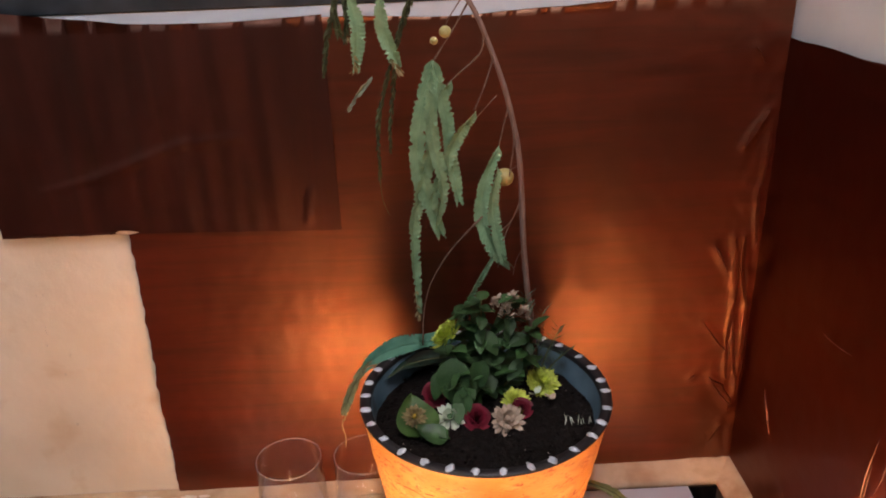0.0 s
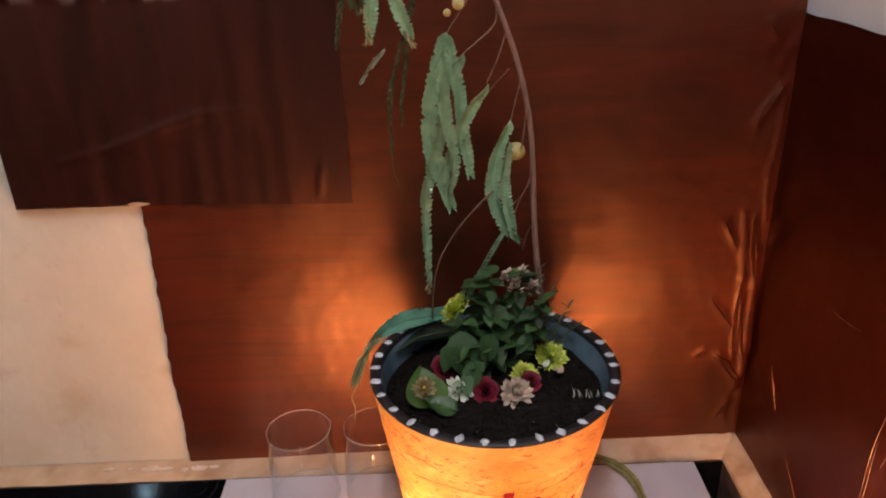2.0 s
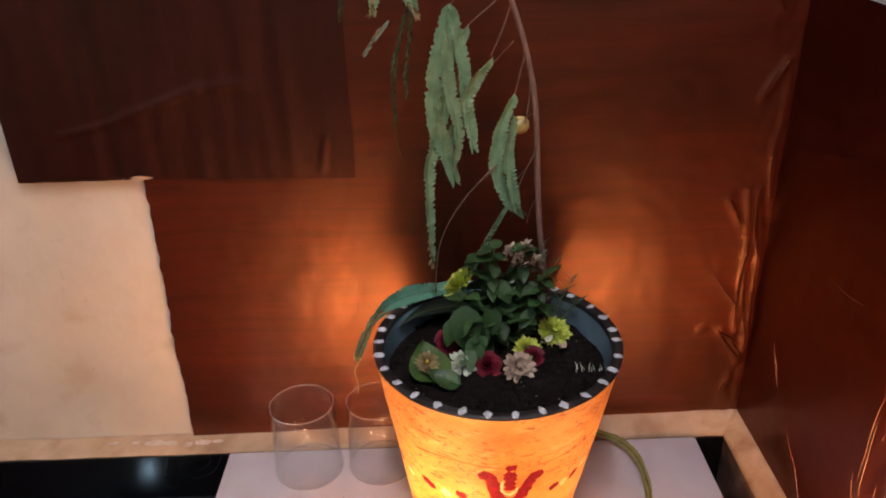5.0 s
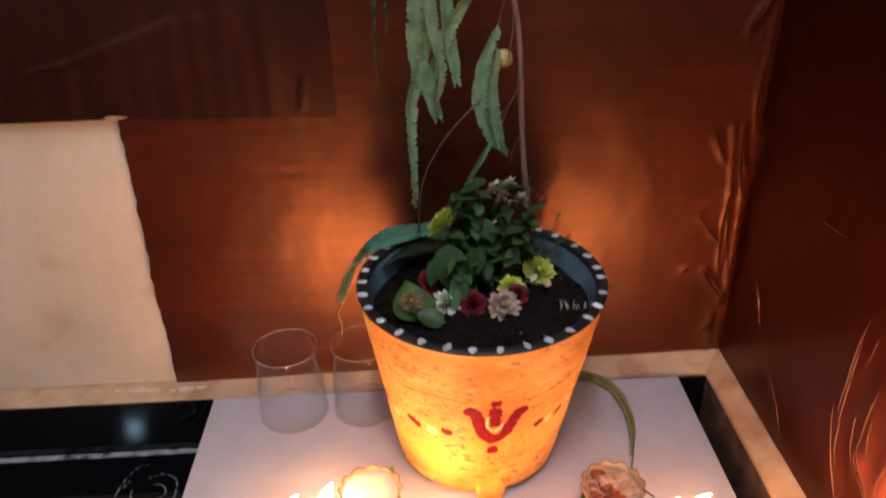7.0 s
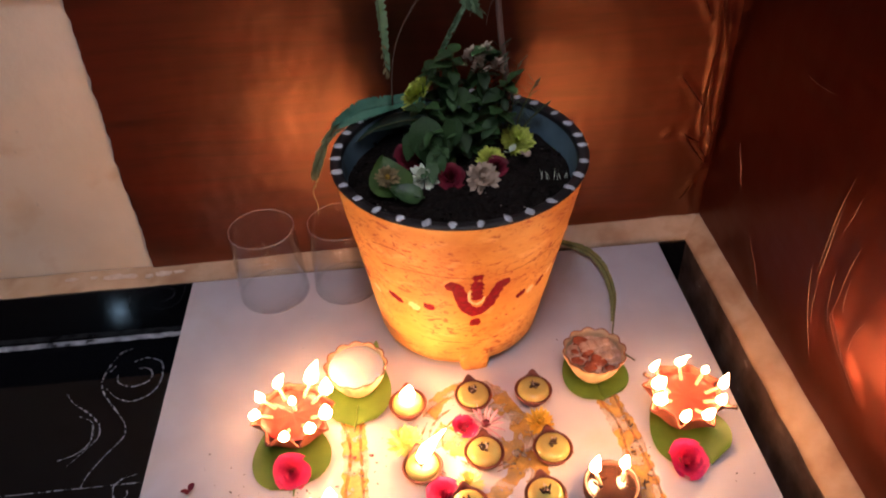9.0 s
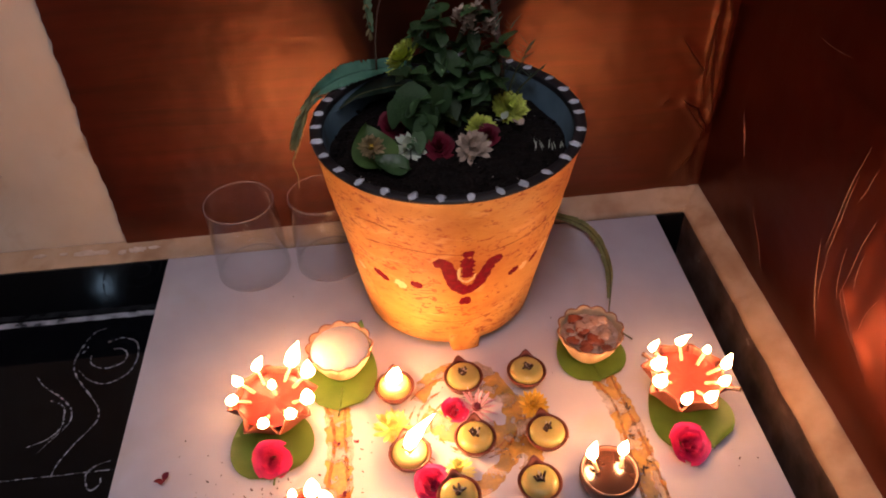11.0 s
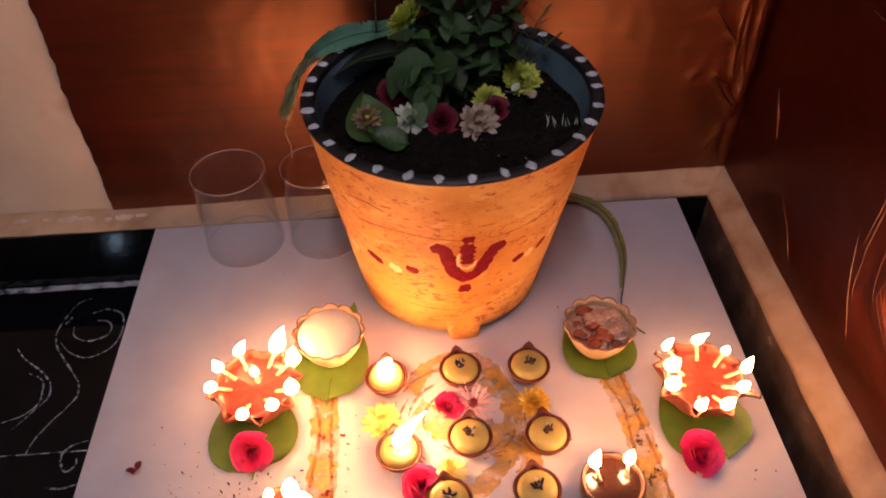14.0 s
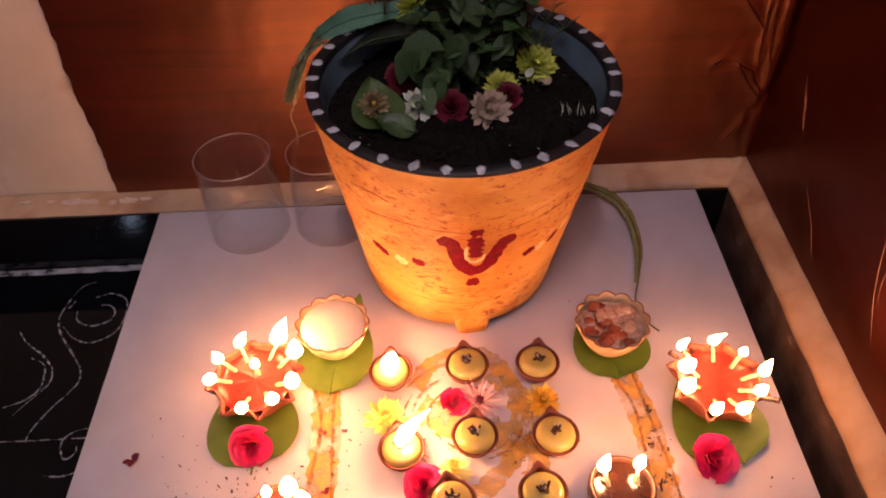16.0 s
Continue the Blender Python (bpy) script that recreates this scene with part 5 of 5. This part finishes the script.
def star_lamp(x, y, z, turn, rng, label, flames, r=0.045, wax="red_wax", centre=False, glow="small_flame", spent=()):
    """An eight-spouted clay lamp with wicks resting on its spouts."""
    f = thing("clay_lamp", pose(x, y, z, 0, 0, turn), label, "oil lamp", "eight-flame lamps")
    n, spouts = 96, 8
    bm = bmesh.new()
    prof = [(0.50, 0.0, 0.0), (0.56, 0.002, 0.05), (0.66, 0.010, 0.25), (0.80, 0.022, 0.55), (0.93, 0.034, 1.0), (0.99, 0.0405, 1.25), (0.97, 0.0418, 1.25), (0.90, 0.0385, 1.1), (0.84, 0.032, 0.9), (0.74, 0.026, 0.5)]
    rings = []
    for k, h, w in prof:
        ring = []
        for i in range(n):
            a = 2 * math.pi * i / n
            s = (0.5 + 0.5 * math.cos(spouts * a)) ** 3.6
            q = r * k * (1 + 0.19 * w * (s - 0.30)) + 0.0005 * noise.noise(Vector((math.cos(a) * 5, math.sin(a) * 5, h * 90 + x)))
            ring.append(bm.verts.new((q * math.cos(a), q * math.sin(a), h - 0.004 * w * s + 0.0015 * w * (1 - s))))
        rings.append(ring)
    for a, b in zip(rings, rings[1:]):
        for i in range(n):
            bm.faces.new((a[i], a[(i + 1) % n], b[(i + 1) % n], b[i]))
    bm.faces.new(rings[0][::-1])
    part("cup", bm, "clay", f)
    bm = lathe([(r * 0.86, 0.0340), (r * 0.82, 0.0352), (r * 0.68, 0.0356), (r * 0.55, 0.0350), (r * 0.40, 0.0344), (r * 0.28, 0.0342), (0.001, 0.0345)], 72)
    for v in bm.verts:
        ray = math.atan2(v.co.y, v.co.x)
        v.co.z += 0.0012 * noise.noise(v.co * 120) + 0.0005 * (v.co.length / r) ** 2 * max(0.0, math.cos(spouts * ray)) ** 3
    part("wax", bm, wax, f, "molten red wax")
    back = Matrix.Rotation(radians(-turn), 4, "Z")
    for fx, fy, h, w, lean in flames:
        tip = back @ Vector((fx, fy, 0.0425))
        foot = back @ Vector((fx * 0.55, fy * 0.55, 0.0345))
        sway = back @ Vector((lean, rng.uniform(-0.15, 0.15), 0))
        wick_with_flame(f, foot, tip, h, w, rng, (sway.x, sway.y), glow)
    for fx, fy in spent:
        path = smooth_path([back @ Vector((fx * 0.75, fy * 0.75, 0.038)), back @ Vector((fx, fy, 0.0435)), back @ Vector((fx * 1.07, fy * 1.07, 0.0445))], 8)
        w = part("spent_wick", tube(path, 0.0024, 0.0030, 6, rag=0.4, rng=rng), "burnt_clay", f, "burnt-out wick")
    if centre:
        wick_with_flame(f, (0.004, 0.004, 0.0345), (0.002, 0.013, 0.0400), 0.014, 0.0050, rng, (0.1, 0.0), "small_flame")
    return f


def scalloped_bowl(x, y, label, rng, fill):
    f = thing("scalloped_bowl", pose(x, y, 0.004), label, "bowl", "scalloped bowls")
    prof = [(0.020, 0.0), (0.0215, 0.0012), (0.026, 0.008, 0.2), (0.032, 0.020, 0.6), (0.0365, 0.032, 1.0), (0.0385, 0.0385, 1.15), (0.0375, 0.0388, 1.15), (0.0350, 0.0325, 1.0), (0.0335, 0.028, 0.8)]
    bm = lathe([(0.0005, 0.0), *prof], 96, 12, 0.085)
    for v in bm.verts:
        if v.co.z > 0.036:
            v.co.z += 0.0016 * abs(math.cos(6 * math.atan2(v.co.y, v.co.x)))
    part("shell", bm, "bowl", f)
    bm = bmesh.new()
    rim = []
    for i in range(97):
        a = 2 * math.pi * i / 96
        k = 0.0382 * (1 + 1.15 * 0.085 * (abs(math.cos(6 * a)) - 0.5))
        rim.append(Vector((k * math.cos(a), k * math.sin(a), 0.0391 + 0.0016 * abs(math.cos(6 * a)))))
    part("rim_line", tube(rim, 0.00095, sides=5, bm=bm), "bowl_edge", f, "thin brown rim line")
    if fill == "white":
        part("filling", lathe([(0.0352, 0.0345), (0.0345, 0.0368), (0.034, 0.0372), (0.020, 0.0380), (0.001, 0.0382)], 48), "white_wax", f, "smooth white wax")
    else:
        bm = lathe([(0.0350, 0.0300), (0.020, 0.0312), (0.001, 0.0315)], 48)
        part("filling", bm, "sweet_pale", f, "pale crushed sugar")
        for i in range(64):
            a, d = rng.uniform(0, 6.28), 0.029 * math.sqrt(rng.random())
            bm = bmesh.new()
            bmesh.ops.create_icosphere(bm, subdivisions=2, radius=rng.uniform(0.0035, 0.0085))
            off = Vector((i, 0, 0))
            for v in bm.verts:
                v.co *= 1 + 0.6 * noise.noise(v.co * 180 + off)
            part("lump", bm, "sweet_red" if (math.cos(a) < 0.5 and rng.random() < 0.62) else "sweet_pale", f,
                 at=Matrix.Translation((d * math.cos(a), d * math.sin(a), 0.0325 + 0.005 * rng.random())) @ Matrix.Diagonal((1, rng.uniform(0.7, 1.1), rng.uniform(0.22, 0.42), 1)))
    return f


def tea_lamp(x, y, turn, rng, lit=None):
    f = thing("small_clay_lamp", pose(x, y, 0, 0, 0, turn), "small dark clay lamp of yellow wax, " + ("burning" if lit else "unlit"), "oil lamp", "small wax lamps")
    n = 48
    bm = bmesh.new()
    prof = [(0.0005, 0.0), (0.0135, 0.0), (0.0155, 0.001), (0.0200, 0.008), (0.0230, 0.0150), (0.0236, 0.0172), (0.0228, 0.0180), (0.0208, 0.0170), (0.0196, 0.0150)]
    rings = []
    for r, z in prof:
        ring = []
        for i in range(n):
            a = 2 * math.pi * i / n
            d = (a - math.pi / 2 + math.pi) % (2 * math.pi) - math.pi
            s = math.exp(-(d / 0.23) ** 2) * max(0, z - 0.006) / 0.012
            q = r * (1 + 0.32 * s) + 0.0003 * noise.noise(Vector((math.cos(a) * 3, math.sin(a) * 3, z * 100 + x * 40)))
            ring.append(bm.verts.new((q * math.cos(a), q * math.sin(a), z + 0.0035 * s)))
        rings.append(ring)
    for a, b in zip(rings, rings[1:]):
        for i in range(n):
            bm.faces.new((a[i], a[(i + 1) % n], b[(i + 1) % n], b[i]))
    bmesh.ops.remove_doubles(bm, verts=bm.verts[:], dist=1e-6)
    part("cup", bm, "dark_clay", f)
    bm = lathe([(0.0200, 0.0150), (0.0192, 0.0188), (0.0174, 0.0214), (0.0132, 0.0229), (0.0070, 0.0233), (0.0008, 0.0232)], 36)
    for v in bm.verts:
        v.co.z += 0.0004 * noise.noise(v.co * 150 + Vector((x * 50, 0, 0)))
    part("wax", bm, "yellow_wax", f, "domed yellow wax")
    bm = bmesh.new()
    for i in range(11):
        a = rng.uniform(0, 6.28)
        o = Vector((rng.uniform(-0.0035, 0.0035), rng.uniform(-0.0025, 0.0025), 0.0226))
        tube(smooth_path([o, o + Vector((math.cos(a) * 0.002, math.sin(a) * 0.002, 0.003)), o + Vector((math.cos(a) * 0.0045, math.sin(a) * 0.0045, 0.0045 + rng.random() * 0.002))], 5), 0.0019, 0.0011, 5, bm=bm)
    part("wick", bm, "char", f, "charred black wick")
    bm = bmesh.new()
    for i in range(4):
        a = rng.uniform(0, 6.28)
        lens_leaf(bm, Vector((rng.uniform(-0.003, 0.003), rng.uniform(-0.003, 0.003), 0.0262)), Vector((math.cos(a), math.sin(a), 0.5)), Vector((-math.sin(a), math.cos(a), 0)), 0.0055, 0.0026, 0.3, 0, 3)
    part("ash", bm, "ash", f, "pale ash on the wick")
    if lit:
        back = Matrix.Rotation(radians(-turn), 4, "Z")
        part("flame", flame_bm(*lit), "flame", f, "bright yellow flame", at=back @ Matrix.Translation((0, 0, 0.0255)))
    return f


def round_lamp(x, y, label, rng, wax, clay, flames, r=0.031, fire="flame"):
    f = thing("round_clay_lamp", pose(x, y, 0), label, "oil lamp")
    bm = lathe([(0.0005, 0.0), (0.017, 0.0), (0.019, 0.001), (0.026, 0.010), (0.0305, 0.022), (r, 0.031), (r - 0.0006, 0.0340), (r - 0.0022, 0.0346), (r - 0.0040, 0.0330), (r - 0.0048, 0.029)], 56)
    bmesh.ops.remove_doubles(bm, verts=bm.verts[:], dist=1e-6)
    part("cup", bm, clay, f)
    part("oil", lathe([(r - 0.0045, 0.0295), (0.014, 0.0298), (0.0005, 0.0298)], 40), wax, f, "dark oil" if wax == "brown_oil" else "molten red wax")
    for fx, fy, tx, ty, h, w in flames:
        wick_with_flame(f, (fx, fy, 0.0300), (tx, ty, 0.0400), h, w, rng, (rng.uniform(-0.05, 0.15), 0), fire)
    return f


rng = random.Random(31)
betel(pose(-0.273, -0.376, 0.0005, 0, 0, 8), 0.106, 0.094, "broad green heart-shaped leaf under a clay lamp", rng, 0.016)
betel(pose(0.198, -0.401, 0.0005, 0, 0, 20), 0.100, 0.096, "broad green heart-shaped leaf under a clay lamp", rng, 0.010)
betel(pose(-0.189, -0.284, 0.0005, 0, 0, -5), 0.122, 0.084, "green heart-shaped leaf under a white-filled bowl", rng, 0.018)
betel(pose(0.113, -0.293, 0.0005, 0, 0, 4), 0.100, 0.084, "green heart-shaped leaf under an offering bowl", rng, 0.004)
star_lamp(-0.266, -0.358, 0.0045, 12, rng, "red clay lamp with eight burning wicks in red wax",
          [(-0.020, 0.039, 0.027, 0.0060, 0.45), (0.021, 0.042, 0.034, 0.0092, 0.35), (0.040, 0.024, 0.026, 0.0085, 0.10), (0.041, -0.014, 0.022, 0.0080, 0.05),
           (0.023, -0.032, 0.015, 0.0062, 0.0), (-0.006, -0.041, 0.016, 0.0066, 0.1), (-0.044, -0.005, 0.015, 0.0062, 0.3), (-0.039, 0.020, 0.016, 0.0058, -0.2)], centre=True)
star_lamp(0.2025, -0.386, 0.0045, 20, rng, "red clay lamp ringed with burning wicks and two spent ones",
          [(-0.030, 0.037, 0.019, 0.0048, 0.35), (0.005, 0.043, 0.016, 0.0052, 0.75), (0.032, 0.027, 0.012, 0.0048, 0.1), (0.044, 0.001, 0.027, 0.0054, 0.1), (0.033, -0.021, 0.018, 0.0062, 0.2),
           (0.010, -0.040, 0.017, 0.0066, 0.4), (-0.016, -0.040, 0.020, 0.0060, 0.2), (-0.036, -0.011, 0.014, 0.0078, 0.5), (-0.031, 0.012, 0.018, 0.0086, 0.4)], glow="ring_flame", spent=[(0.046, -0.030), (-0.040, 0.030)])
scalloped_bowl(-0.191, -0.292, "small scalloped bowl full of white wax", rng, "white")
scalloped_bowl(0.112, -0.305, "small scalloped bowl with reddish and white sweets", rng, "sweet")
round_lamp(0.087, -0.490, "dark brown clay lamp with two flames", rng, "brown_oil", "burnt_clay", [(-0.012, 0.002, -0.0165, 0.0140, 0.028, 0.0060), (0.014, 0.004, 0.0165, 0.0150, 0.022, 0.0056)])
round_lamp(-0.226, -0.502, "red clay lamp burning at the board's front", rng, "red_wax", "clay", [(-0.008, 0.008, -0.012, 0.016, 0.018, 0.0050), (0.006, 0.010, 0.008, 0.019, 0.028, 0.0080), (0.016, 0.002, 0.022, 0.006, 0.026, 0.0075)], fire="ring_flame")
for x, y, turn, lit in ((-0.129, -0.339, 0, (0.024, 0.0090, (0.25, 0.0))), (-0.047, -0.335, 6, None), (0.029, -0.336, -8, None), (-0.117, -0.432, 10, (0.040, 0.0078, (0.75, 0.30))),
                        (-0.044, -0.421, -4, None), (0.036, -0.424, 4, None), (-0.070, -0.489, 8, None), (0.016, -0.484, 3, None)):
    tea_lamp(x, y, turn, rng, lit)

rose(pose(-0.269, -0.413, 0.004, 42, 0, 6), 0.0215, "rose", "red rose laid against a clay lamp", rng, 5, stalk=[(0, 0, 0.004), (-0.002, -0.012, -0.004), (-0.004, -0.030, -0.020)])
rose(pose(0.185, -0.452, 0.004, 26, 0, 12), 0.0225, "rose", "red rose laid against a clay lamp", rng, 5, stalk=[(0, 0, 0.002), (0.016, -0.006, -0.002), (0.031, -0.014, -0.002)])
rose(pose(-0.096, -0.468, 0.001, 10, 0, 0), 0.0205, "rose", "loose pinkish red rose on the board", rng, 5)
rose(pose(-0.063, -0.374, 0.001, 14, 0, 40), 0.0160, "rose", "small magenta rose beside a pink flower", rng, 4)
mum(pose(-0.037, -0.374, 0.004, 18, 6, 0), 0.0245, "pink", "pink spider chrysanthemum on the board", rng, layers=3, count=17, heart="crimson", width=0.105)
mum(pose(0.030, -0.377, 0.001, 6, 0, 20), 0.0190, "gold", "golden yellow chrysanthemum on the board", rng, layers=3, count=20)
mum(pose(-0.134, -0.388, 0.001, 4, 0, 0), 0.0230, "pale_yellow", "yellow chrysanthemum on the board", rng, layers=3, count=20)
mum(pose(-0.066, -0.452, 0.001, 0, 0, 50), 0.0170, "pale_yellow", "yellow chrysanthemum half under a small lamp", rng, layers=2, count=16)
petal_scrap(-0.388, -0.424, 0.0005, 0.010, "crimson", "torn red petal on the white board", rng, "red_petal")
for x, y, s in ((-0.198, -0.401, 0.0055), (-0.192, -0.466, 0.006), (-0.176, -0.402, 0.004)):
    petal_scrap(x, y, 0.0005, s, "crimson", "small dark red petal on the board", rng, "red_petal")

# the pointed tip of a leaf standing up behind each bowl
for x, y, s, turn in ((-0.172, -0.252, 0.0135, -20), (0.103, -0.263, 0.0075, 12)):
    bm = bmesh.new()
    lens_leaf(bm, Vector((0, 0, 0)), Vector((0, 0.5, 1.0)).normalized(), Vector((1, 0, 0)), s * 2.2, s * 1.3, 0.3, 0.25, 6)
    tagged(part("leaf_tip", bm, "betel", at=pose(x, y, 0.001, 0, 0, turn)), "green pointed leaf tip standing behind a bowl", "leaf")

# a withered leaf trailing from behind the pot
tail = thing("trailing_leaf", pose(0, 0, 0), "long withered olive leaf curling over the board", "leaf")
path = smooth_path([(0.100, -0.040, 0.012), (0.133, -0.050, 0.010), (0.163, -0.074, 0.009), (0.177, -0.111, 0.007), (0.1775, -0.163, 0.005), (0.167, -0.209, 0.004), (0.156, -0.245, 0.0025), (0.162, -0.275, 0.0022), (0.173, -0.291, 0.0018)], 40)
part("leaf_blade", strip_frond(path[:27], 0.0125, 32, rng, Vector((0.2, -0.3, 1)), 0.6), "olive", tail)
part("stalk", tube(path, 0.0011, 0.0010, 6, rag=0.2, rng=rng), "stalk", tail)


# glass chimneys
def tumbler(x, y, r, h, label):
    f = thing("glass_chimney", pose(x, y, 0.0003), label, "glass", "glass chimneys")
    t, q = 0.0016, r * 0.915
    g = part("wall", lathe([(r - 0.003, 0.0005), (r - 0.0008, 0.0015), (r, 0.004), (q, h - 0.001), (q - t * 0.5, h), (q - t, h - 0.001), (r - t, 0.0045), (r - 0.004, 0.0022)], 72), "glass", f)
    g.visible_shadow = False
    for z, k, rr in ((h, 0.0010, q - 0.0008), (0.0022, 0.0012, r - 0.0008)):
        ringp = [Vector((rr * math.cos(6.2832 * i / 72), rr * math.sin(6.2832 * i / 72), z)) for i in range(73)]
        g = part("rim", tube(ringp, k, sides=6), "glass_rim", f)
        g.visible_shadow = False
    g = part("base", lathe([(0.0005, 0.0004), (r - 0.003, 0.0004), (r - 0.0028, 0.0012), (r - 0.0045, 0.0021), (0.0005, 0.0022)], 72), "glass", f)
    g.visible_shadow = False
    return f


tumbler(-0.315, -0.090, 0.0505, 0.119, "clear glass cylinder standing on the white board")
tumbler(-0.207, -0.0865, 0.0485, 0.118, "clear glass cylinder beside the orange pot")

# paste and powder on the board
paste = thing("turmeric_marks", pose(0, 0, 0), "ochre turmeric paste smeared on the white board", "paste")
bm = ribbon(smooth_path([(-0.104, -0.352, 0), (-0.088, -0.325, 0), (-0.062, -0.310, 0), (-0.030, -0.312, 0), (-0.006, -0.335, 0), (0.004, -0.375, 0), (0.000, -0.420, 0), (-0.020, -0.455, 0), (-0.050, -0.475, 0), (-0.080, -0.455, 0)], 60), 0.020, 0.0003, rag=0.5, rng=rng)
part("smear", bm, "turmeric", paste)
bm = ribbon(smooth_path([(-0.10, -0.375, 0), (-0.06, -0.400, 0), (-0.02, -0.410, 0), (0.006, -0.44, 0)], 40), 0.034, 0.0005, rag=0.6, rng=rng)
part("smear", bm, "turmeric", paste)
bm = ribbon(smooth_path([(-0.020, -0.335, 0), (0.012, -0.375, 0), (0.020, -0.42, 0), (0.01, -0.47, 0)], 40), 0.022, 0.0007, rag=0.6, rng=rng)
part("smear", bm, "turmeric", paste)
for k in range(13):
    r, a0 = rng.uniform(0.040, 0.082), rng.uniform(40, 330)
    span = rng.uniform(35, 80)
    pts = [(-0.046 + r * math.cos(radians(a0 + span * i / 5)), -0.392 + 0.92 * r * math.sin(radians(a0 + span * i / 5)), 0) for i in range(6)]
    part("stroke", ribbon(smooth_path(pts, 24), rng.uniform(0.0016, 0.0038), 0.0011 + 0.0002 * k, rag=0.8, rng=rng, taper=0.6), "turmeric_edge", paste)
for cx, bend in ((0.1265, 0.008), (-0.194, -0.003)):
    bm = ribbon(smooth_path([(cx - 0.006, -0.342, 0), (cx + bend * 0.6, -0.40, 0), (cx + bend, -0.46, 0), (cx + bend * 1.1, -0.53, 0)], 40), 0.030, 0.0003, rag=0.25, rng=rng)
    part("stripe", bm, "turmeric", paste)
    for k in (-1, 1):
        bm = ribbon(smooth_path([(cx - 0.006 + 0.011 * k, -0.345, 0), (cx + bend * 0.5 + 0.006 * k, -0.39, 0), (cx + bend + 0.011 * k, -0.46, 0), (cx + bend * 1.1 + 0.014 * k, -0.53, 0)], 50), 0.0036, 0.0006, rag=0.9, rng=rng)
        part("edge_line", bm, "turmeric_edge", paste)

bm = bmesh.new()
rng = random.Random(77)
for cx, cy, sx, sy, n, big in ((-0.285, -0.455, 0.04, 0.020, 60, 1.0), (-0.33, -0.40, 0.03, 0.03, 10, 1.0), (-0.19, -0.43, 0.02, 0.05, 30, 1.0), (0.133, -0.45, 0.012, 0.05, 26, 1.3),
                               (0.235, -0.47, 0.03, 0.03, 12, 0.8), (-0.04, -0.40, 0.06, 0.05, 40, 0.8), (0.0, -0.25, 0.2, 0.08, 24, 0.7)):
    for i in range(n):
        x, y = rng.gauss(cx, sx), rng.gauss(cy, sy)
        if (x + 0.045) ** 2 + (y + 0.165) ** 2 < 0.0175 or not -0.43 < x < 0.27:
            continue
        m = Matrix.Translation((x, y, 0.0006)) @ Matrix.Rotation(rng.uniform(0, 6.28), 4, "Z") @ Matrix.Diagonal((rng.uniform(0.7, 2.6), rng.uniform(0.5, 1.0), 0.6, 1))
        bmesh.ops.create_icosphere(bm, subdivisions=1, radius=rng.uniform(0.0005, 0.0013) * big, matrix=m)
tagged(part("crumbs", bm, "speck"), "dark burnt crumbs scattered on the white board", "crumbs", kind="stuff")
for x, y in ((0.137, -0.394), (0.131, -0.432), (0.141, -0.468), (0.133, -0.478)):
    bm = bmesh.new()
    for i in range(5):
        a = rng.uniform(0, 6.28)
        lens_leaf(bm, Vector((rng.uniform(-0.002, 0.002), rng.uniform(-0.003, 0.003), 0.001)), Vector((math.cos(a), math.sin(a), 0.3)), Vector((-math.sin(a), math.cos(a), 0)), rng.uniform(0.003, 0.007), 0.0025, 0.3, 0.2, 3)
    tagged(part("burnt_scrap", bm, "speck", at=pose(x, y, 0.0012)), "curled burnt scrap on the paste", "scrap")
